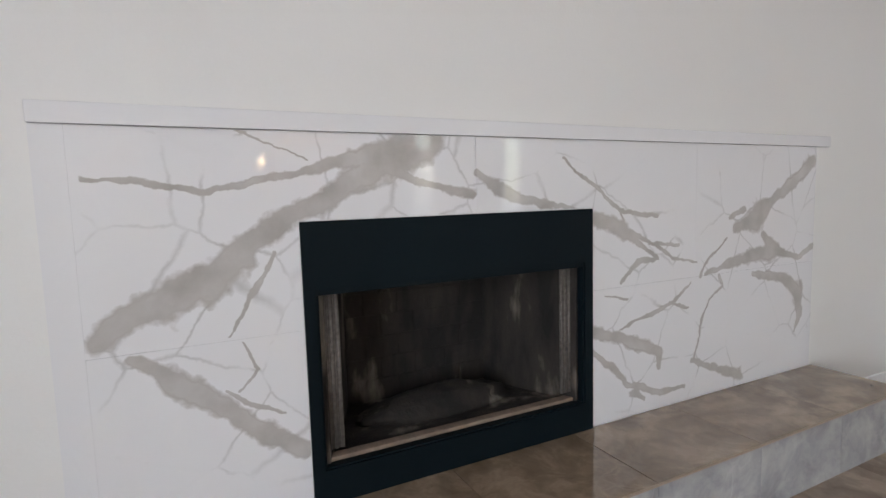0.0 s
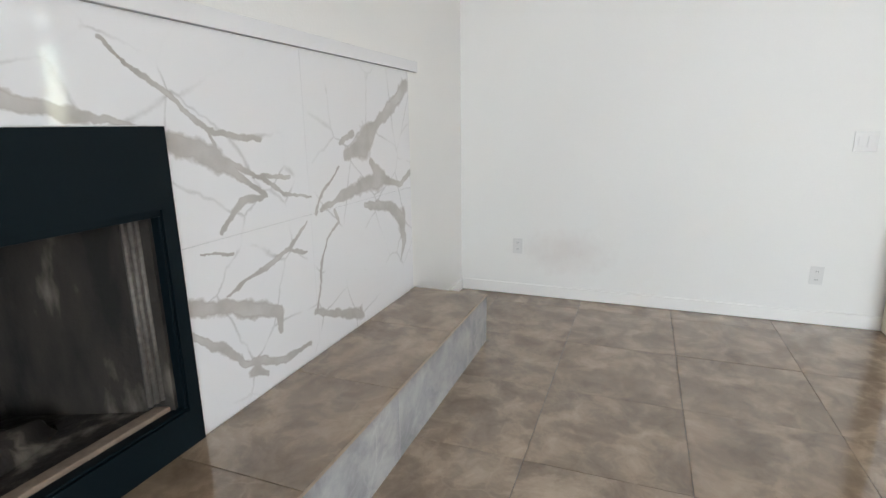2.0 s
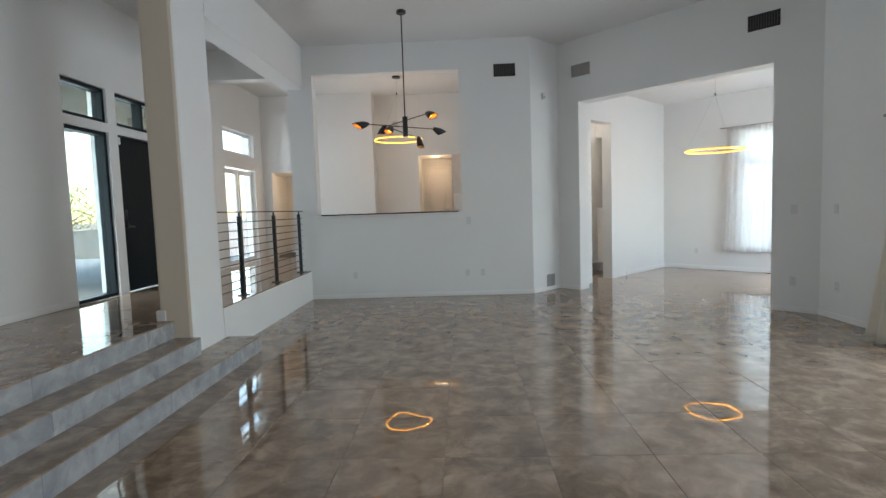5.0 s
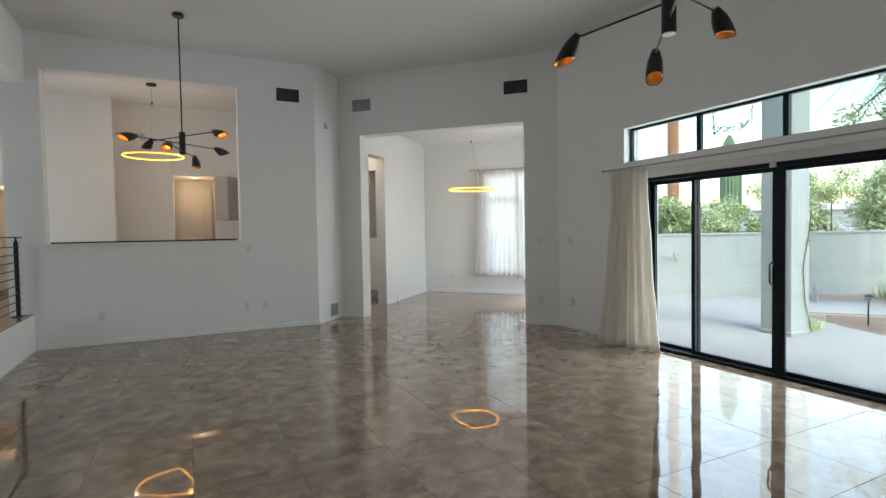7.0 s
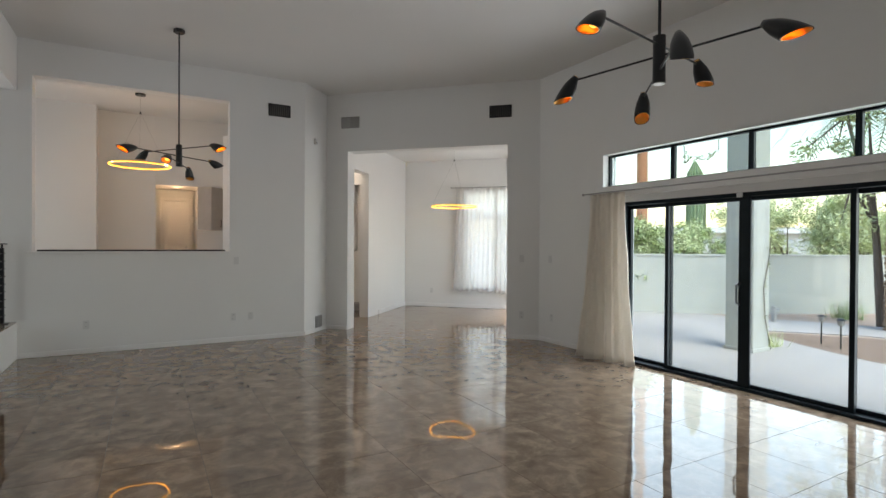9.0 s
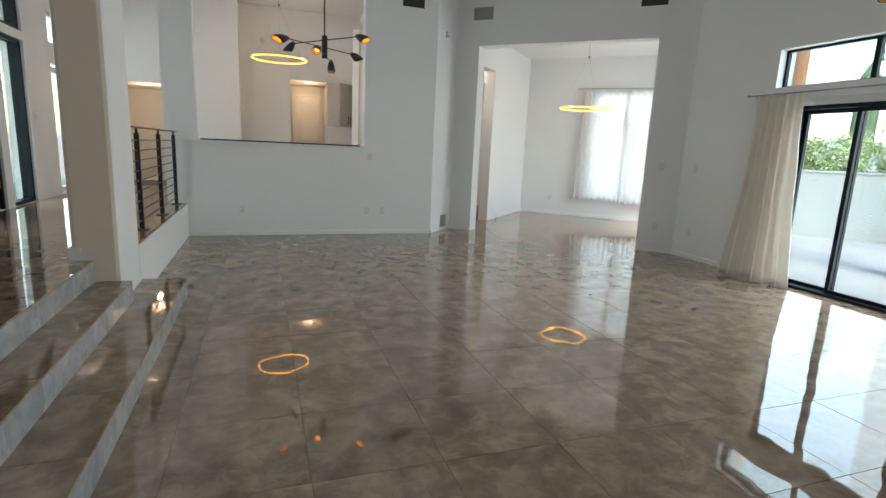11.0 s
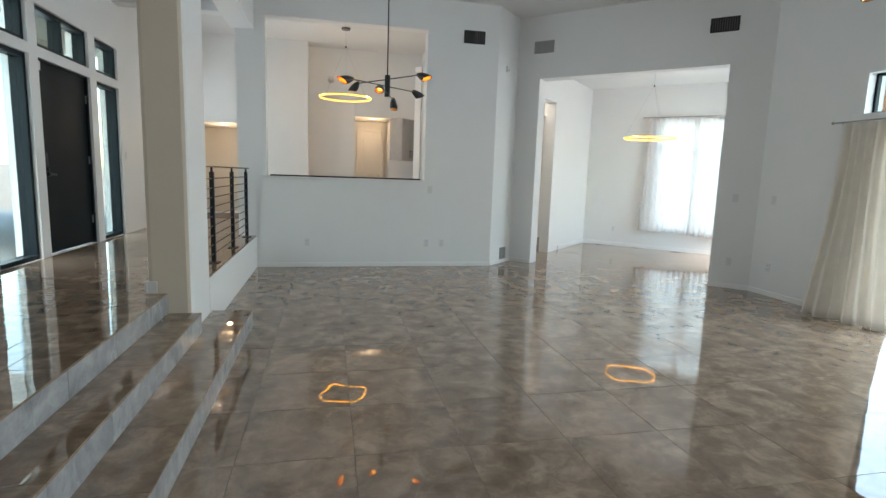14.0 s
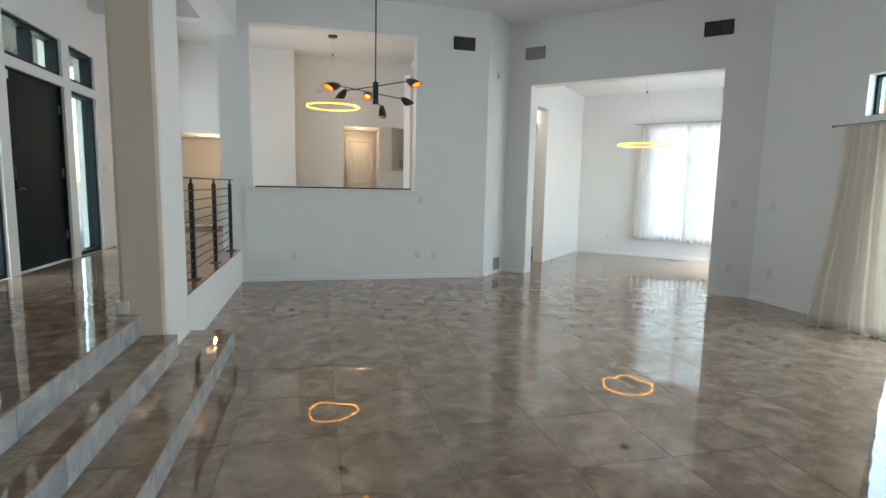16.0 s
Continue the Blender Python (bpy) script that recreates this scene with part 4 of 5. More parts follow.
def wall_plate(name, m, kind, w=0.075, h=0.118):
    th = tagged(empty(name, m), {"outlet": "white duplex outlet plate on the wall", "switch": "white rocker switch plate on the wall"}[kind], kind, group=kind + "es on the walls" if kind == "switch" else "outlets on the walls")
    part("plate", block(-w / 2, w / 2, -0.006, 0, -h / 2, h / 2, 0.002), PLATE, th)
    if kind == "outlet":
        for z in (-0.026, 0.026):
            s = part("socket", block(-0.017, 0.017, -0.0085, -0.006, z - 0.016, z + 0.016, 0.003), PLATE, th)
            for x in (-0.006, 0.006):
                part("slot", block(x - 0.0012, x + 0.0012, -0.0092, -0.0084, z - 0.004, z + 0.006), VENTDARK, s)
    else:
        n = max(1, round(w / 0.055) - 0)
        for i in range(n):
            x = (i - (n - 1) / 2) * 0.046
            part("rocker", block(x - 0.016, x + 0.016, -0.010, -0.006, -0.033, 0.033, 0.002), PLATE, th)
    return th


E0, N0, D0 = 0, -90, -135
for p, f, z, kind, w in (
        ((WEST, -9.3), 0, 0.385, "outlet", 0.075), ((WEST, -7.37), 0, 0.325, "outlet", 0.075), ((WEST, -7.23), 0, 1.16, "switch", 0.12),
        ((0.77, 0.0), -90, 0.40, "outlet", 0.075), ((2.68, 0.0), -90, 0.39, "outlet", 0.075), ((2.94, 0.0), -90, 0.39, "outlet", 0.075), ((2.72, 0.0), -90, 1.27, "switch", 0.075),
        (diag(8.79), -135, 0.40, "outlet", 0.075), (diag(8.79), -135, 1.32, "switch", 0.075),
        ((EAST, -2.46), 180, 0.40, "outlet", 0.075), ((EAST, -2.42), 180, 1.32, "switch", 0.075),
        (diag(5.0, DINE_FAR), -135, 0.40, "outlet", 0.075), ((OUTER, -4.3), 0, ENTRY + 0.35, "outlet", 0.075), ((OUTER, 0.25), 0, ENTRY + 1.15, "switch", 0.075)):
    wall_plate("wall_outlet" if kind == "outlet" else "light_switch", onto(p, f, z), kind, w)


def wall_vent(m, w, h, dark, label, cols=1):
    th = tagged(empty("wall_vent", m), label, "vent", group="vents on the walls")
    bm = bmesh.new()
    f = 0.018
    for x0, x1, z0, z1 in ((-w / 2, w / 2, h / 2 - f, h / 2), (-w / 2, w / 2, -h / 2, -h / 2 + f), (-w / 2, -w / 2 + f, -h / 2 + f, h / 2 - f), (w / 2 - f, w / 2, -h / 2 + f, h / 2 - f)):
        box(bm, x0, x1, -0.012, 0, z0, z1, 0.002)
    part("frame", bm, dark[0], th)
    part("backing", block(-w / 2 + 0.004, w / 2 - 0.004, -0.004, -0.001, -h / 2 + 0.004, h / 2 - 0.004), VENTDARK if dark[0] is VENTDARK else GRILLE, th)
    n = int((w - 2 * f) / 0.03)
    for i in range(n):
        x = -w / 2 + f + (i + 0.5) * (w - 2 * f) / n
        part("slat", block(-0.006, 0.006, -0.0015, 0.0015, -h / 2 + f, h / 2 - f, 0, pose(x, -0.008, 0, 0, 0, 35 if i < n / 2 else -35)), dark[1], th)
    return th


DARK, PALE = (VENTDARK, GRILLE), (GRILLE, GRILLE)
wall_vent(onto((3.375, 0.0), -90, 3.71), 0.35, 0.2, (VENTDARK, mat("vent_slat", (0.09, 0.085, 0.08), 0.5)), "dark metal air vent high on the wall")
wall_vent(onto(diag(4.45), -135, 3.715), 0.35, 0.2, PALE, "grey painted air vent high on the wall")
wall_vent(onto(diag(8.27), -135, 3.75), 0.37, 0.2, (VENTDARK, mat("vent_slat_b", (0.09, 0.085, 0.08), 0.5)), "dark metal air vent above the dining opening")
wall_vent(onto((4.13, 0.34), -45, 0.17), 0.22, 0.22, PALE, "grey return grille low on the wall")
th = tagged(empty("wall_sensor", onto((4.02, 0.23), -45, 3.31)), "small white sensor high on the angled wall", "sensor")
part("case", block(-0.03, 0.03, -0.04, 0, -0.05, 0.05, 0.01), PLATE, th)
part("eye", block(-0.015, 0.015, -0.045, -0.04, -0.035, -0.005, 0.004), GRILLE, th)

# ---- railing ----
railing = tagged(empty("railing", pose(-0.1, -1.65, ENTRY)), "black metal railing with thin horizontal bars on the raised floor edge", "railing")
bm = block(-0.125, -0.075, -3.286, -0.02, ENTRY + 1.015, ENTRY + 1.03, 0.003)
under(railing, part("top_rail", bm, BLACK, railing))
for y in (-2.5, -1.34, -0.19):
    bm = block(-0.122, -0.078, y - 0.022, y + 0.022, ENTRY + 0.002, ENTRY + 0.97, 0.003)
    tube(bm, (-0.1, y, ENTRY + 0.97), (-0.1, y, ENTRY + 1.016), 0.012)
    p = under(railing, part("post", bm, BLACK, railing))
    part("base_plate", block(-0.16, -0.04, y - 0.06, y + 0.06, ENTRY + 0.0025, ENTRY + 0.012, 0.003), BLACK, p)
for i in range(9):
    z = ENTRY + 0.10 + i * 0.1
    under(railing, part("bar", tube(bmesh.new(), (-0.1, -3.286, z), (-0.1, -0.03, z), 0.0065, seg=8), BLACK, railing))

# ---- lamps ----
def shade_mesh(bm_out, bm_in, joint, az, drop):
    """Bullet shade with a slanted mouth, from its joint outwards and down; the inside is a second, smaller skin."""
    for bm, grow in ((bm_out, 1.0), (bm_in, 0.9)):
        rows = []
        prof = ((-0.03, 0.018), (0.0, 0.030), (0.04, 0.044), (0.09, 0.052), (0.14, 0.054), (0.2, 0.05))
        for s, r in prof:
            ring = []
            for k in range(18):
                a = 2 * math.pi * k / 18
                y, z = math.cos(a) * r * grow, math.sin(a) * r * grow
                cut = 0.095 + 0.11 * (z / 0.052 * 0.5 + 0.5)
                ring.append(bm.verts.new((min(s, cut), y, z)))
            rows.append(ring)
        for q, w in zip(rows, rows[1:]):
            for k in range(18):
                bm.faces.new((q[k], q[(k + 1) % 18], w[(k + 1) % 18], w[k]))
        bm.faces.new(rows[0][::-1])
        m = Matrix.Translation(joint) @ Matrix.Rotation(az, 4, "Z") @ Matrix.Rotation(radians(drop), 4, "Y")
        bmesh.ops.transform(bm, matrix=m, verts=bm.verts)


def chandelier(m, top, drops=((45, 42), (52, 34), (66, 62)), heights=(0.23, 0.165, 0.08)):
    """Six-arm lamp: three bars through a tube, a shade at each end; the origin is the tube's foot."""
    th = tagged(empty("chandelier", m), "black six-arm chandelier with amber-lit metal shades hanging from the ceiling", "chandelier", group="chandeliers in the living room")
    part("tube", tube(bmesh.new(), (0, 0, 0.004), (0, 0, 0.28), 0.036, seg=24), BLACK, th)
    part("end_cap", tube(bmesh.new(), (0, 0, 0), (0, 0, 0.0035), 0.033, seg=24), PLATE, th, "pale end cap")
    part("stem", tube(bmesh.new(), (0, 0, 0.28), (0, 0, top - 0.03), 0.009), BLACK, th)
    bm = bmesh.new()
    tube(bm, (0, 0, top - 0.045), (0, 0, top), 0.065, seg=6)
    part("canopy", bm, BLACK, th, "black hexagonal ceiling canopy")
    for (az, la, lb), (da, db), z in zip(((10, 0.50, 0.60), (100, 0.60, 0.57), (48, 0.55, 0.5)), drops, heights):
        d = Vector((math.cos(radians(az)), math.sin(radians(az)), 0))
        bar = part("arm_bar", tube(bmesh.new(), d * la + Vector((0, 0, z)), d * -lb + Vector((0, 0, z)), 0.0065), BLACK, th)
        for s, ln, drop in ((1, la, da), (-1, lb, db)):
            a, b = bmesh.new(), bmesh.new()
            joint = d * s * ln + Vector((0, 0, z))
            ang = radians(az + (0 if s > 0 else 180))
            shade_mesh(a, b, joint, ang, drop)
            sh = part("shade", a, BLACK, th, "black bullet shade", True)
            part("lining", b, mat("amber_lining", (0.9, 0.5, 0.12), 0.3, 0.8), sh, "gold shade lining", True)
            bm = bmesh.new()
            bmesh.ops.create_uvsphere(bm, u_segments=12, v_segments=8, radius=0.03)
            bmesh.ops.translate(bm, verts=bm.verts, vec=joint + (d * s * math.cos(radians(drop)) - Vector((0, 0, math.sin(radians(drop))))) * 0.07)
            part("bulb", bm, AMBER, sh, "glowing amber bulb", True)
    return th


chand = chandelier(pose(4.11, -6.66, 2.49), CEILING - 2.49)
chandelier(pose(1.85, -1.34, 2.50, 0, 0, 27), CEILING - 2.50, ((20, 14), (38, 22), (55, 25)), (0.14, 0.23, 0.05))


def ring_pendant(m, radius, top, label, watts):
    th = tagged(empty("ring_pendant", m), label, "pendant lamp", group="ring pendants")
    for name, z0, z1, r0, r1, ma in (("ring", -0.005, 0.016, radius, radius - 0.016, GOLD), ("light_strip", -0.003, 0.006, radius - 0.017, radius - 0.019, RING), ("light_strip", -0.0085, -0.0055, radius - 0.003, radius - 0.012, RING), ("light_strip", -0.003, 0.004, radius + 0.003, radius + 0.001, RING)):
        bm = bmesh.new()
        rows = []
        for k in range(72):
            a = 2 * math.pi * k / 72
            c, s = math.cos(a), math.sin(a)
            rows.append([bm.verts.new((c * r, s * r, z)) for r, z in ((r0, z0), (r0, z1), (r1, z1), (r1, z0))])
        for q, w in zip(rows, rows[1:] + rows[:1]):
            for k in range(4):
                bm.faces.new((q[k], w[k], w[(k + 1) % 4], q[(k + 1) % 4]))
        part(name, bm, ma, th)
    for k in range(3):
        a = 2 * math.pi * k / 3 + 0.5
        part("wire", tube(bmesh.new(), (math.cos(a) * (radius - 0.01), math.sin(a) * (radius - 0.01), 0.0165), (0, 0, top - 0.32), 0.0012, seg=5), GRILLE, th)
    part("wire", tube(bmesh.new(), (0, 0, top - 0.32), (0, 0, top - 0.02), 0.002, seg=6), GRILLE, th)
    part("joiner", tube(bmesh.new(), (0, 0, top - 0.345), (0, 0, top - 0.31), 0.016, 0.01, seg=10), BLACK, th)
    part("canopy", tube(bmesh.new(), (0, 0, top - 0.03), (0, 0, top), 0.08, seg=24), BLACK, th, "black round canopy")
    for k in range(3):
        a = 2 * math.pi * k / 3 + 1.5
        lamp = new("ring_lamp", bpy.data.lights.new("ring_lamp", "POINT"))
        lamp.data.energy, lamp.data.color, lamp.data.shadow_soft_size = watts / 3, (1.0, 0.78, 0.56), 0.0
        lamp.location = m @ Vector((math.cos(a) * (radius + 0.016), math.sin(a) * (radius + 0.016), 0.006))
    return th


ring_pendant(pose(1.40, 1.65, 2.87), 0.47, KITCHEN_TOP - 2.87, "glowing gold ring pendant on wires in the kitchen", 2.3)
ring_pendant(pose(7.04, 0.56, 2.33), 0.47, DINE_TOP - 2.33, "glowing gold ring pendant on wires in the dining room", 1.2)

# ---- curtains ----
def curtain(name, a0, a1, b0, b1, z0, z1, folds, amp, material, label, hook=None, waist=0.0):
    """Cloth hung from a0-a1 at z1 down to b0-b1 at z0, in soft folds."""
    bm = bmesh.new()
    a0, a1, b0, b1 = (Vector((*p, 0)) for p in (a0, a1, b0, b1))
    nrm = (a1 - a0).cross(Vector((0, 0, 1))).normalized()
    U, V = folds * 8, 26
    rows = []
    for j in range(V + 1):
        t = j / V
        e = t ** 1.6
        p, q = a0.lerp(b0, e), a1.lerp(b1, e)
        row = []
        for i in range(U + 1):
            u = i / U
            w = p.lerp(q, u)
            ph = 2 * math.pi * folds * u + 0.9 * noise.noise(Vector((u * 4, t * 1.2, folds)))
            off = amp * (0.55 + 0.45 * t) * (math.sin(ph) + 0.35 * math.sin(2.3 * ph + 1 + 2 * t)) + 0.02 * noise.noise(Vector((u * 3, t * 4, 9)))
            zz = z1 + (z0 - z1) * t + (0.012 * math.sin(ph * 0.5) if j == V else 0)
            row.append(bm.verts.new((w.x + nrm.x * off, w.y + nrm.y * off, zz)))
        rows.append(row)
    for r, s in zip(rows, rows[1:]):
        for i in range(U):
            bm.faces.new((r[i], r[i + 1], s[i + 1], s[i]))
    th = tagged(part(name, bm, material, None, "", True), label, "curtain")
    sol = th.modifiers.new("cloth", "SOLIDIFY")
    sol.thickness = 0.0015
    return th


def rod(name, p0, p1, z, out, label):
    th = tagged(empty(name, pose(p0[0], p0[1], z)), label, "curtain rod")
    a, b = Vector((0, 0, 0)), Vector((p1[0] - p0[0], p1[1] - p0[1], 0))
    d = b.normalized()
    part("pole", tube(bmesh.new(), a, b, 0.009), GRILLE, th)
    for q, s in ((a, -1), (b, 1)):
        bm = bmesh.new()
        bmesh.ops.create_uvsphere(bm, u_segments=12, v_segments=8, radius=0.018)
        bmesh.ops.translate(bm, verts=bm.verts, vec=q + d * s * 0.015)
        part("finial", bm, GRILLE, th, "", True)
        part("bracket", tube(bmesh.new(), q - d * s * 0.06, q - d * s * 0.06 + Vector((out[0], out[1], 0)), 0.006), GRILLE, th)
    return th


CX = EAST - 0.13
rod("curtain_rod", (CX, -3.27), (CX, -7.85), 2.262, (0.068, 0), "thin metal curtain rod above the patio door")
curtain("door_curtain", (CX, -3.40), (CX, -3.99), (CX - 0.22, -3.36), (CX - 0.04, -4.22), 0.012, 2.25, 6, 0.035, CURTAIN, "cream linen curtain pulled to the side of the patio door")
curtain("door_curtain", (CX, -7.22), (CX, -7.78), (CX - 0.22, -6.88), (CX - 0.1, -7.7), 0.012, 2.25, 7, 0.035, CURTAIN, "cream linen curtain gathered at the end of the patio door")
q0, q1 = diag(5.75, DINE_FAR - 0.14), diag(8.9, DINE_FAR - 0.14)
rod("curtain_rod", q0, q1, 2.93, (0.085, 0.085), "thin metal curtain rod above the dining window")
curtain("window_curtain", diag(5.9, DINE_FAR - 0.14), diag(7.36, DINE_FAR - 0.14), diag(5.80, DINE_FAR - 0.2), diag(7.36, DINE_FAR - 0.16), 0.42, 2.92, 9, 0.022, SHEER, "sheer white curtain over the dining window")
curtain("window_curtain", diag(7.22, DINE_FAR - 0.14), diag(8.8, DINE_FAR - 0.14), diag(7.26, DINE_FAR - 0.17), diag(8.85, DINE_FAR - 0.2), 0.38, 2.92, 9, 0.022, SHEER, "sheer white curtain over the dining window")

# ---- kitchen things ----
cab = tagged(empty("wall_cabinet", pose(2.758, 3.40, 1.82, 0, 0, 45)), "grey-brown laminate wall cabinet with black handles", "cabinet")
part("body", block(-0.31, 0.31, -0.15, 0.168, 0, 0.895, 0.002), CABINET, cab)
for i in range(2):
    x = -0.308 + i * 0.309
    d = part("cabinet_door", block(x, x + 0.305, -0.17, -0.151, 0.003, 0.892, 0.002), CABINET, cab)
    hx = x + (0.27 if i == 0 else 0.035)
    bm = tube(bmesh.new(), (hx, -0.198, 0.06), (hx, -0.198, 0.22), 0.006)
    for z in (0.08, 0.2):
        tube(bm, (hx, -0.198, z), (hx, -0.17, z), 0.005)
    part("handle", bm, BLACK, d, "black bar handle")
base = tagged(empty("base_cabinet", pose(2.78, 3.1, ENTRY)), "grey-brown laminate base cabinet below the counter", "cabinet")
part("body", block(-0.31, 0.4, -0.28, 0.32, 0.08, 0.875, 0.002), CABINET, base)
part("plinth", block(-0.29, 0.4, -0.22, 0.3, 0.0, 0.08), VENTDARK, base)
for i in range(2):
    part("cabinet_door", block(-0.31 + i * 0.36, 0.045 + i * 0.355, -0.30, -0.281, 0.09, 0.87, 0.002), CABINET, base)
tagged(part("worktop", block(2.45, 3.19, 2.78, 3.741, ENTRY + 0.8755, ENTRY + 0.905, 0.004), MARBLE), "white marble kitchen worktop", "worktop")
setting("backsplash", block(2.45, 3.19, 3.742, 3.757, ENTRY + 0.907, 1.818), MARBLE, "veined white marble backsplash", "backsplash")
hall_door = tagged(empty("door_4"), "closed cream panel door at the end of the hall", "door", kind="structure")
part("leaf", block(1.82, 2.32, 4.262, 4.298, ENTRY + 0.01, 2.47, 0.003), TRIM, hall_door)
for z0, z1 in ((ENTRY + 0.15, 1.35), (1.5, 2.33)):
    part("panel", block(1.9, 2.24, 4.252, 4.263, z0, z1, 0.006), TRIM, hall_door)
bm = bmesh.new()
for x0, x1, z0, z1 in ((1.75, 1.815, ENTRY, 2.54), (2.325, 2.39, ENTRY, 2.54), (1.815, 2.325, 2.475, 2.54)):
    box(bm, x0, x1, 4.24, 4.299, z0, z1, 0.003)
part("casing", bm, TRIM, hall_door)
part("knob", tube(bmesh.new(), (2.26, 4.2, 1.45), (2.26, 4.262, 1.45), 0.022, seg=12), STEEL, hall_door)


def downlight(x, y, z, watts):
    th = tagged(empty("downlight", pose(x, y, z)), "small round warm recessed ceiling light", "ceiling light", group="recessed lights")
    bm = bmesh.new()
    tube(bm, (0, 0, -0.008), (0, 0, 0), 0.075, seg=24)
    part("trim_ring", bm, TRIM, th)
    part("lens", tube(bmesh.new(), (0, 0, -0.010), (0, 0, -0.0085), 0.055, seg=24), WARMWHITE, th)
    lamp = new("downlight_lamp", bpy.data.lights.new("downlight_lamp", "POINT"))
    # above 3 m: the added passage fill, paler and softer
    lamp.data.energy, lamp.data.color, lamp.data.shadow_soft_size = watts, (1.0, 0.66, 0.36) if z < 3 else (1.0, 0.86, 0.7), 0.05 if z < 3 else 0.35
    lamp.location = (x, y, z - 0.2)
    return th


downlight(2.05, 3.6, 2.72, 0.8)
downlight(-1.02, 3.45, 2.42, 1.2)
# unseen ceiling light, added to brighten the passage behind the dining doorway
p = diag(DINE_LEFT - 1.2, DN + 1.6)
downlight(p[0], p[1], DINE_TOP, 5.5)

setting("soffit_passage", block(OUTER, 0.45, 3.1, 4.5, 2.42, 2.55), CEIL, "low white passage ceiling", "ceiling")
tagged(part("smoke_detector", tube(bmesh.new(), (1.15, 3.26, 3.45), (1.15, 3.299, 3.45), 0.07, seg=24), PLATE, None, "", True), "round white smoke detector high on the kitchen wall", "smoke detector")

# ---- outdoors ----
def square_column(name, x, y, w, z0, z1, label):
    th = tagged(empty(name, pose(x, y, z0)), label, "column")
    part("shaft", block(-w / 2, w / 2, -w / 2, w / 2, 0, z1 - z0, 0.02), STUCCO, th)
    part("foot", block(-w / 2 - 0.015, w / 2 + 0.015, -w / 2 - 0.015, w / 2 + 0.015, 0, 0.06, 0.008), STUCCO, th)
    return th


square_column("patio_column", 9.71, -3.98, 0.44, -0.08, 4.2, "pale stucco patio column with a dry vine")

gw = tagged(empty("garden_wall"), "long grey-green stucco block garden wall", "garden wall", kind="structure")
w0, w1 = (9.6, 1.05), (24.0, -5.8)
part("wall_body", cut_slab(w0, w1, 0.2, -0.2, 1.30), STUCCO, gw)
mm, ll = along(w0, w1)
bm = block(-0.02, ll + 0.02, -0.02, 0.22, 1.30, 1.345, 0.006)
bmesh.ops.transform(bm, matrix=mm, verts=bm.verts)
part("cap", bm, STUCCO, gw)


def leaf_cloud(centres, count, size, seed, flat=0.75, ragged=0.5):
    """Many small leaf blades scattered round several lumps, thinner towards their rims."""
    rng = random.Random(seed)
    verts, faces = [], []
    for _ in range(count):
        c, r = centres[rng.randrange(len(centres))]
        d = Vector((rng.gauss(0, 1), rng.gauss(0, 1), rng.gauss(0, 1) * flat))
        d = d.normalized() * r * (rng.random() ** ragged)
        p = Vector(c) + d
        a = Vector((rng.uniform(-1, 1), rng.uniform(-1, 1), rng.uniform(-0.8, 0.8))).normalized() * size * rng.uniform(0.6, 1.4)
        s = a.cross(Vector((rng.uniform(-1, 1), rng.uniform(-1, 1), rng.uniform(-1, 1)))).normalized() * size * 0.35
        k = len(verts)
        verts += [p - a, p + s, p + a, p - s]
        faces.append((k, k + 1, k + 2, k + 3))
    return verts, faces


def tree(name, x, y, high, spread, material, leaves, size, seed, label, stems=3, low=0.25):
    rng = random.Random(seed)
    th = tagged(empty(name, pose(x, y, -0.14)), label, name.replace("_", " "))
    bm, tips = bmesh.new(), []
    for s in range(stems):
        a = 2 * math.pi * (s + rng.random() * 0.6) / stems
        p = Vector((0.05 * math.cos(a), 0.05 * math.sin(a), 0))
        q = p + Vector((math.cos(a) * spread * 0.22, math.sin(a) * spread * 0.22, high * 0.38))
        tube(bm, p, q, 0.017 * high, 0.012 * high, 8)
        for b in range(5):
            c = a + rng.uniform(-0.9, 0.9)
            e = q + Vector((math.cos(c) * spread * rng.uniform(0.2, 0.65), math.sin(c) * spread * rng.uniform(0.2, 0.65), high * rng.uniform(0.1, 0.5)))
            tube(bm, q, e, 0.009 * high, 0.003 * high, 6)
            tips.append((e, spread * rng.uniform(0.18, 0.38)))
            for _ in range(2):
                g = e + Vector((rng.gauss(0, 0.2) * spread, rng.gauss(0, 0.2) * spread, rng.uniform(-0.15, 0.15) * high))
                tube(bm, e, g, 0.005 * high, 0.0015 * high, 5)
                tips.append((g, spread * rng.uniform(0.14, 0.28)))
    part("trunk", bm, BARK, th)
    if low < 0.3:
        for _ in range(8):
            a = rng.uniform(0, 6.28)
            tips.append((Vector((math.cos(a) * spread * 0.6, math.sin(a) * spread * 0.6, high * rng.uniform(low, 0.5))), spread * 0.3))
    v, f = leaf_cloud(tips, leaves, size, seed)
    me = bpy.data.meshes.new("crown")
    me.from_pydata(v, [], f)
    me.materials.append(material)
    cr = new("crown", me)
    cr.parent = th
    return th


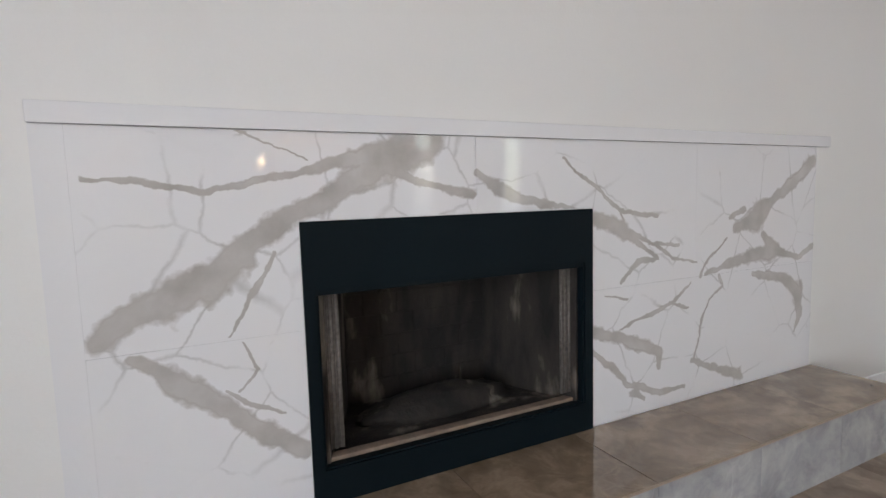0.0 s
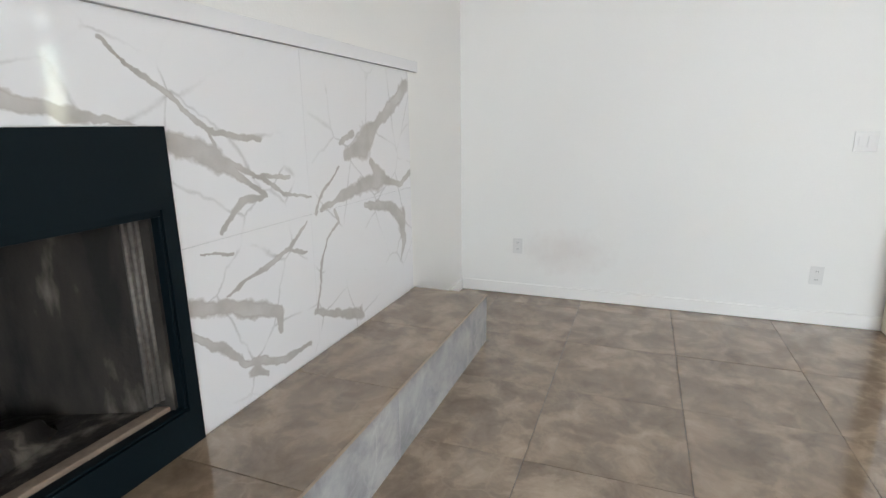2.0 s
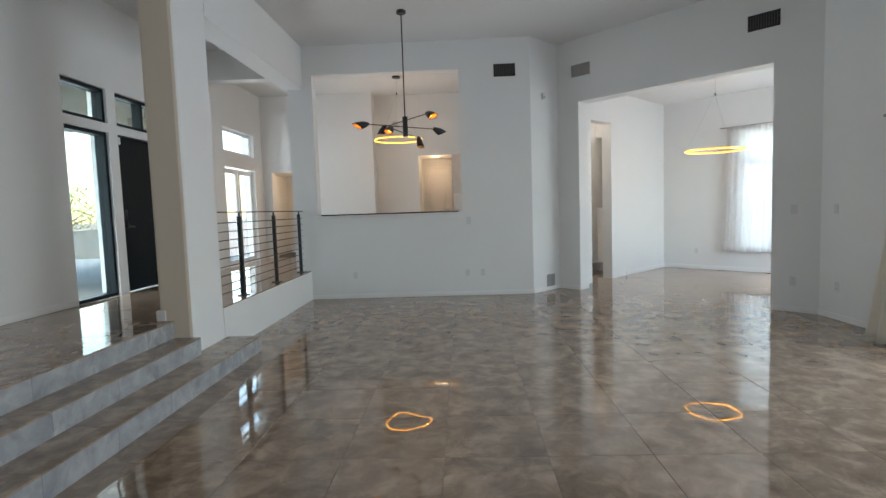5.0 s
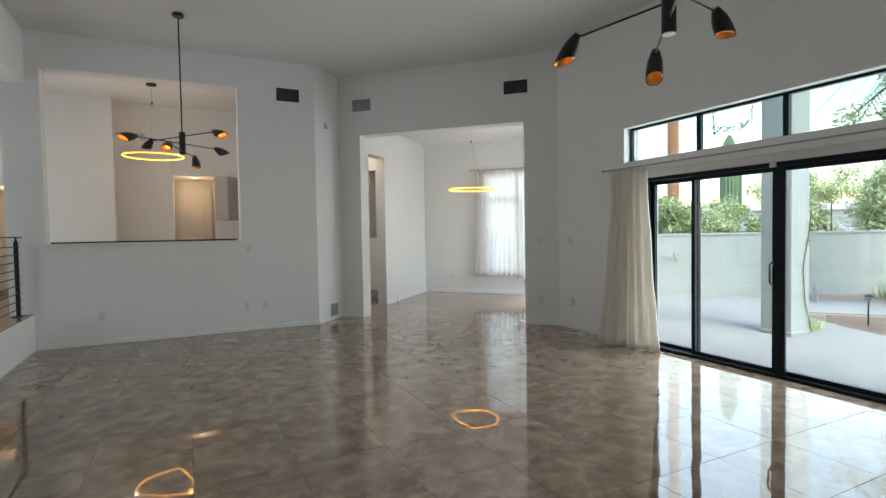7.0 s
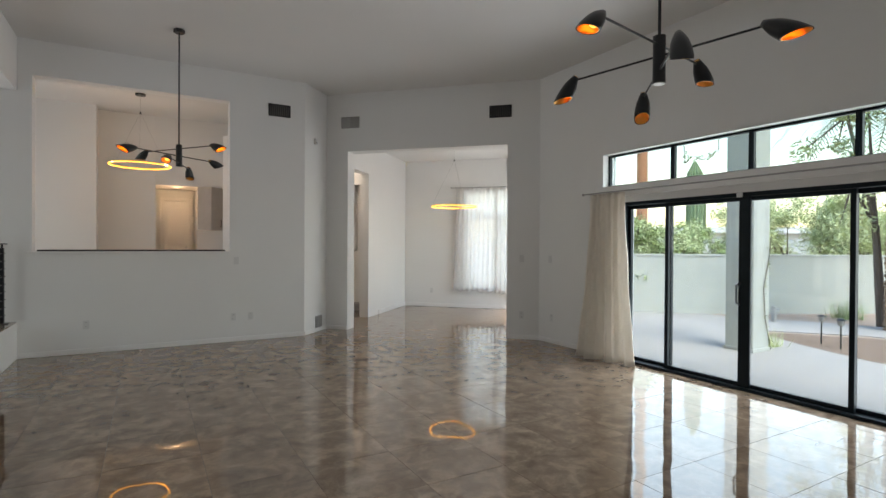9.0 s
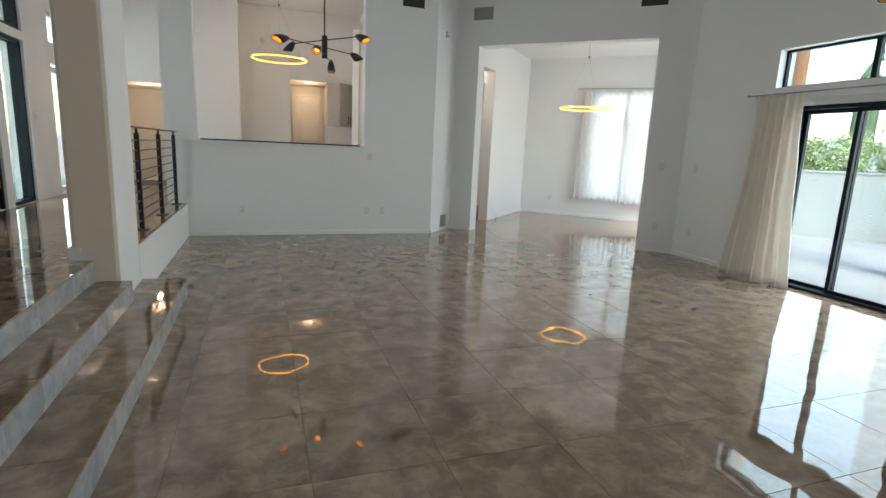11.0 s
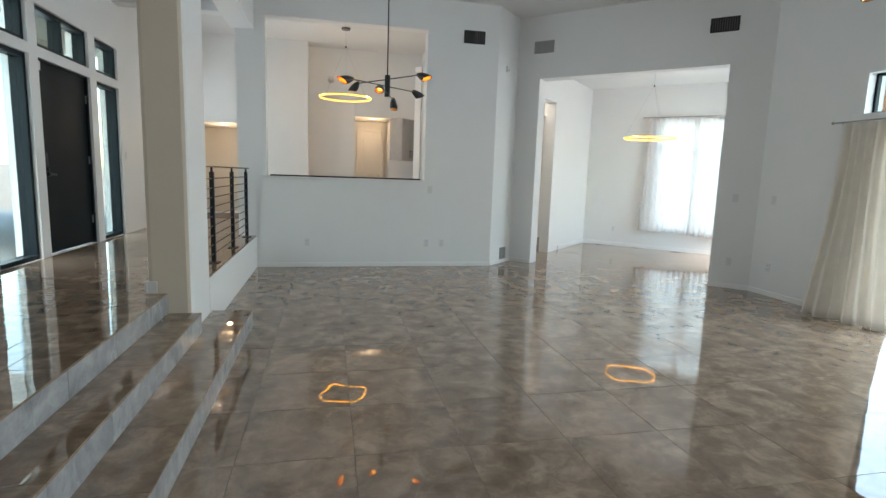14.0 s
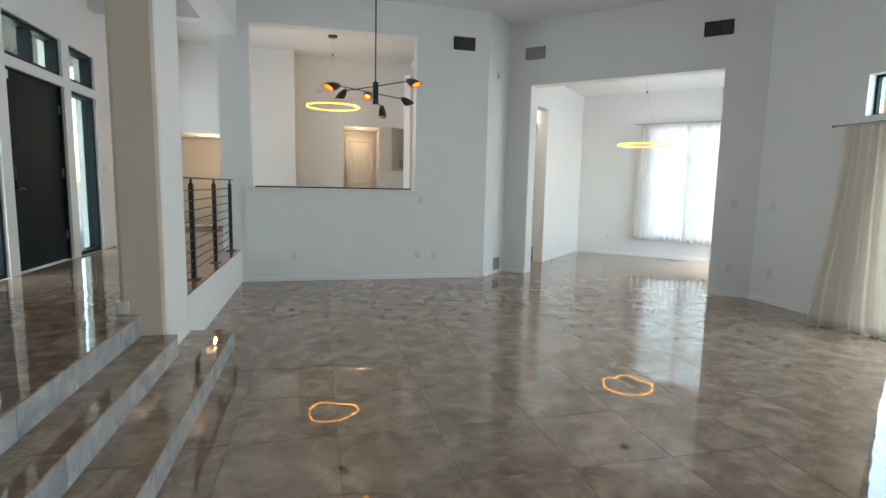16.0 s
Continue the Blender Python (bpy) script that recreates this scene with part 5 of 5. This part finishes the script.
# shrubs and trees beyond the wall
for k, (x, y, h, s, n, ma) in enumerate(((10.9, 1.9, 2.7, 1.3, 2600, LEAF), (12.6, 0.95, 2.6, 1.2, 3000, LEAF), (13.7, 0.45, 2.4, 1.1, 2600, PALELEAF), (14.9, 0.1, 2.5, 1.1, 2400, LEAF), (18.0, -0.6, 3.3, 1.7, 9000, PALELEAF), (20.2, -1.6, 3.2, 1.8, 9000, PALELEAF), (22.5, -2.6, 3.2, 1.9, 4200, PALELEAF))):
    tree("desert_tree", x, y, h, s, ma, n * 3, 0.05, 20 + k, "feathery green desert tree behind the garden wall", 3, 0.2)
x, y = 16.26, 3.39
pole = tagged(empty("utility_pole", pose(x, y, -0.14)), "reddish timber utility pole behind the garden wall", "utility pole")
part("shaft", tube(bmesh.new(), (0, 0, 0), (0, 0, 11), 0.2, 0.15, 14), POLE, pole)
part("crossarm", block(-0.9, 0.9, -0.06, 0.06, 9.8, 9.95, 0.01), POLE, pole)
x, y = 15.6, 0.97
cactus = tagged(empty("saguaro", pose(x, y, -0.14)), "tall ribbed green saguaro cactus behind the wall", "cactus")


def ribbed(p0, p1, r):
    bm = bmesh.new()
    rows = []
    p0, p1 = Vector(p0), Vector(p1)
    for j in range(13):
        t = j / 12
        rr = r * (1 if t < 0.85 else math.sqrt(max(0.02, 1 - ((t - 0.85) / 0.15) ** 2)))
        c = p0.lerp(p1, t)
        rows.append([bm.verts.new((c.x + math.cos(k * math.pi / 16) * rr * (1.0 if k % 2 else 0.84), c.y + math.sin(k * math.pi / 16) * rr * (1.0 if k % 2 else 0.84), c.z)) for k in range(32)])
    for q, w in zip(rows, rows[1:]):
        for k in range(32):
            bm.faces.new((q[k], q[(k + 1) % 32], w[(k + 1) % 32], w[k]))
    bm.faces.new(rows[-1])
    return bm


part("trunk", ribbed((0, 0, 0), (0, 0, 4.2), 0.24), CACTUS, cactus)
part("arm", ribbed((0.45, 0.1, 1.9), (0.45, 0.1, 3.3), 0.15), CACTUS, cactus)
part("elbow", tube(bmesh.new(), (0.05, 0, 1.85), (0.47, 0.1, 1.98), 0.13), CACTUS, cactus)
x, y = 23.4, 5.5
shed = tagged(empty("far_house", pose(x, y, -0.14, 0, 0, -30)), "low white flat-roofed house beyond the trees", "house")
part("wall", block(-4, 4, -2.5, 2.5, 0, 2.2), WHITEPAINT, shed)
part("roof", block(-4.3, 4.3, -2.8, 2.8, 2.2, 2.45, 0.02), WHITEPAINT, shed)

# palm
palm = tagged(empty("palm_tree", pose(14.5, -4.32, -0.14)), "date palm with a rough brown trunk and drooping fronds", "palm tree")
PH = 5.3
part("trunk", tube(bmesh.new(), (0, 0, 0), (0, 0, PH), 0.25, 0.21, 18), PALMBARK, palm)
rng = random.Random(5)
bm = bmesh.new()
for j in range(56):
    for k in range(15):
        a = 2 * math.pi * (k + 0.5 * (j % 2)) / 15 + rng.uniform(-0.06, 0.06)
        z = 0.05 + j * PH / 56
        r = 0.26 - 0.04 * z / PH
        k2 = rng.uniform(0.6, 1.15)
        box(bm, -0.03 * k2, 0.045 * k2, -0.05 * k2, 0.05 * k2, -0.04, 0.035 * k2, 0, pose(math.cos(a) * r, math.sin(a) * r, z + rng.uniform(-0.03, 0.03), rng.uniform(-40, 40), -38 + rng.uniform(-18, 18), math.degrees(a) + rng.uniform(-15, 15)))
tagged(part("boots", bm, PALMBARK, palm, "rough overlapping frond stubs"), kind="stuff")
for k in range(26):
    a, el = 2 * math.pi * k / 26 + rng.uniform(-0.1, 0.1), rng.uniform(-55, 60)
    L = rng.uniform(2.3, 3.3)
    verts, faces, pts = [], [], []
    for j in range(15):
        t = j / 14
        r = L * t * math.cos(radians(el)) * (1 - 0.15 * t)
        z = PH + L * t * math.sin(radians(el)) - 1.5 * t * t
        pts.append(Vector((math.cos(a) * r, math.sin(a) * r, z)))
    side = Vector((-math.sin(a), math.cos(a), 0))
    for j in range(1, 15):
        d = (pts[j] - pts[j - 1]).normalized()
        for q in range(3):
            c = pts[j - 1].lerp(pts[j], q / 3)
            w = 0.55 * math.sin(math.pi * min(1, 0.15 + 0.85 * j / 15)) + 0.05
            for s in (-1, 1):
                tip = c + side * s * w * 0.75 + d * w * 0.55 + Vector((0, 0, -0.12 * w + rng.uniform(-0.05, 0.05)))
                i = len(verts)
                verts += [c - d * 0.014, c + d * 0.014, tip]
                faces.append((i, i + 1, i + 2))
        i = len(verts)
        verts += [pts[j - 1] + side * 0.012, pts[j - 1] - side * 0.012, pts[j] - side * 0.01, pts[j] + side * 0.01]
        faces.append((i, i + 1, i + 2, i + 3))
    me = bpy.data.meshes.new("frond")
    me.from_pydata(verts, [], faces)
    me.materials.append(FROND)
    fr = new("frond", me)
    fr.parent = palm
tree("mesquite_tree", 14.9, -3.85, 5.6, 1.2, PALELEAF, 1600, 0.06, 77, "dark slim mesquite trunk beside the palm", 1, 0.5)


def solar_light(x, y):
    th = tagged(empty("solar_light", pose(x, y, -0.118)), "small black solar path light on a stake", "garden light", group="garden lights in the soil bed")
    part("stake", tube(bmesh.new(), (0, 0, -0.02), (0, 0, 0.38), 0.012), BLACK, th)
    part("lantern", tube(bmesh.new(), (0, 0, 0.38), (0, 0, 0.47), 0.045, 0.06, 8), GRILLE, th)
    part("cap", tube(bmesh.new(), (0, 0, 0.47), (0, 0, 0.5), 0.085, 0.03, 8), BLACK, th)
    return th


solar_light(11.55, -4.2)
solar_light(11.28, -4.6)
tap = tagged(empty("garden_tap", pose(13.6, -2.35, -0.14)), "small grey garden tap on a post", "garden tap")
part("post", block(-0.05, 0.05, -0.04, 0.04, 0, 0.36, 0.008), GRILLE, tap)
bm = tube(bmesh.new(), (0, 0, 0.3), (0, -0.12, 0.3), 0.02)
tube(bm, (0, -0.12, 0.31), (0, -0.12, 0.24), 0.016)
part("spout", bm, STEEL, tap)


def tuft(x, y, high, count, seed, label, material=PALELEAF):
    rng = random.Random(seed)
    v, f = [], []
    for _ in range(count):
        a, lean = rng.uniform(0, 6.28), rng.uniform(0.05, 0.6)
        d = Vector((math.cos(a) * lean, math.sin(a) * lean, 1)).normalized()
        p = Vector((rng.gauss(0, high * 0.25), rng.gauss(0, high * 0.25), 0))
        s = Vector((-math.sin(a), math.cos(a), 0)) * 0.008
        e = p + d * high * rng.uniform(0.4, 1.0)
        i = len(v)
        v += [p - s, p + s, e + Vector((math.cos(a), math.sin(a), -0.4)) * high * 0.12]
        f.append((i, i + 1, i + 2))
    me = bpy.data.meshes.new("grass_tuft")
    me.from_pydata(v, [], f)
    me.materials.append(material)
    ob = new("grass_tuft", me)
    ob.location = (x, y, -0.12)
    return tagged(ob, label, "plant")


tuft(10.25, -3.95, 0.4, 260, 3, "yellow-green weeds at the foot of the column")
tuft(15.6, -2.9, 0.6, 200, 4, "dry agave-like tuft by the garden wall", FROND)


def garland(name, pts, count, seed, label, m=None):
    rng = random.Random(seed)
    th = tagged(empty(name, m), label, "vine")
    bm = bmesh.new()
    P = [Vector(p) for p in pts]
    for a, b in zip(P, P[1:]):
        tube(bm, a, b, 0.006, 0.005, 6)
    part("stem", bm, BARK, th)
    v, f = [], []
    for _ in range(count):
        i = rng.randrange(len(P) - 1)
        c = P[i].lerp(P[i + 1], rng.random()) + Vector((rng.gauss(0, 0.025), rng.gauss(0, 0.025), rng.gauss(0, 0.025)))
        a = Vector((rng.uniform(-1, 1), rng.uniform(-1, 1), rng.uniform(-1, 1))).normalized() * 0.022
        s = a.cross(Vector((0.3, 0.5, 0.8))).normalized() * 0.012
        k = len(v)
        v += [c - a, c + s, c + a, c - s]
        f.append((k, k + 1, k + 2, k + 3))
    me = bpy.data.meshes.new("leaves")
    me.from_pydata(v, [], f)
    me.materials.append(LEAF)
    lv = new("leaves", me)
    lv.parent = th
    return th


setting("patio_beam", block(EAST + 0.24, 9.5, -3.82, -3.62, 3.95, 4.2, 0.01), STUCCO, "pale stucco beam from the house to the patio column", "beam")
garland("hanging_vine", [(8.47, -3.72, 3.96), (8.47, -3.72, 3.15), (8.51, -3.72, 2.78), (8.7, -3.72, 2.92), (8.95, -3.72, 2.87), (9.34, -3.72, 3.06), (9.36, -3.72, 3.96)], 130, 6, "thin leafy vine hanging from above the patio")
garland("column_vine", [(9.94, -4.215, 1.7), (9.86, -4.215, 1.3), (9.74, -4.215, 0.9), (9.8, -4.215, 0.4), (9.94, -4.225, -0.05)], 60, 8, "dry vine climbing the patio column")

# front yard beyond the porch
part_wall = tagged(empty("yard_wall"), "low tan stucco yard wall", "garden wall", kind="structure")
part("wall_body", block(-9.2, -9.0, -14, 10, 0.0, 1.15), TAN, part_wall)
part("cap", block(-9.23, -8.97, -14, 10, 1.15, 1.2, 0.006), TAN, part_wall)
porch_pier = tagged(empty("porch_pier", pose(-3.6, -1.7, ENTRY - 0.05)), "broad pale stucco porch pier", "column")
part("shaft", block(-0.25, 0.25, -0.3, 0.3, 0, 3.0, 0.02), TAN, porch_pier)
porch3 = copy_thing(porch_pier, pose(-5.7, -2.9, ENTRY - 0.05))
porch2 = copy_thing(porch_pier, pose(-3.6, 1.6, ENTRY - 0.05))
setting("porch_roof", block(-6.0, OUTER - 0.26, -3.2, 2.6, 3.44, 3.7), TAN, "tan stucco porch ceiling", "roof")
for k, (x, y, h, s, n) in enumerate(((-11.5, 2.5, 2.6, 1.4, 2600), (-12, 6.5, 3.2, 1.8, 2600), (-11, -3, 2.4, 1.4, 2400), (-12.5, 9.5, 3.4, 2.0, 2400))):
    tree("yard_tree", x, y, h, s, PALELEAF, n, 0.08, 40 + k, "bright green leafy tree beyond the yard wall", 3, 0.2)

# ---- floor tiles, each a piece of its floor ----
def tile_mesh(w, d, th=0.0035, ch=0.0008):
    """One tile with chamfered edges, its top at z = 0, its corner at the origin."""
    me = bpy.data.meshes.new("floor_tile")
    v = [(0, 0, -th), (w, 0, -th), (w, d, -th), (0, d, -th), (0, 0, -ch), (w, 0, -ch), (w, d, -ch), (0, d, -ch), (ch, ch, 0), (w - ch, ch, 0), (w - ch, d - ch, 0), (ch, d - ch, 0)]
    f = [(8, 9, 10, 11)]
    for b in (0, 4):
        f += [(b + i, b + (i + 1) % 4, b + 4 + (i + 1) % 4, b + 4 + i) for i in range(4)]
    me.from_pydata(v, [], f)
    me.materials.append(TILE)
    return me


MESHES = {}
PITCH, JOINT = 0.61, 0.0022


def lay(parent, x0, x1, y0, y1, z, keep, tilt=0.05):
    rng = random.Random(11)
    i0, i1 = math.floor((x0 - 0.63) / PITCH), math.ceil((x1 - 0.63) / PITCH)
    j0, j1 = math.floor((y0 + 5.76) / PITCH), math.ceil((y1 + 5.76) / PITCH)
    for i in range(i0, i1):
        for j in range(j0, j1):
            a, b = max(x0, 0.63 + i * PITCH), min(x1, 0.63 + (i + 1) * PITCH)
            c, d = max(y0, -5.76 + j * PITCH), min(y1, -5.76 + (j + 1) * PITCH)
            if b - a < 0.02 or d - c < 0.02 or not keep((a + b) / 2, (c + d) / 2):
                continue
            k = (round(b - a - JOINT, 4), round(d - c - JOINT, 4))
            if k not in MESHES:
                MESHES[k] = tile_mesh(*k)
            ob = new("floor_tile", MESHES[k])
            ob.parent = parent
            ob.matrix_world = pose(a + JOINT / 2, c + JOINT / 2, z + rng.uniform(-0.0004, 0.0002), rng.uniform(-tilt, tilt), rng.uniform(-tilt, tilt), 0)


ground_floor, raised = bpy.data.objects["floor"], bpy.data.objects["entry_floor"]
lay(ground_floor, WEST, EAST + 0.09, SOUTH - 0.01, -2.1, 0.0, lambda x, y: True)
lay(ground_floor, WEST, 9.9, -2.1, 4.2, 0.0, lambda x, y: (y < 0.25 or x - y > DINE_LEFT - 0.9) and x + y < DINE_FAR + 0.3 and x - y < 9.6 and not (y > 0.05 and x < 3.6))
lay(raised, OUTER - 0.02, -0.442, -6.6, 2.9, ENTRY, lambda x, y: True)
lay(raised, -0.442, -0.176, -3.95, 2.9, ENTRY, lambda x, y: True)
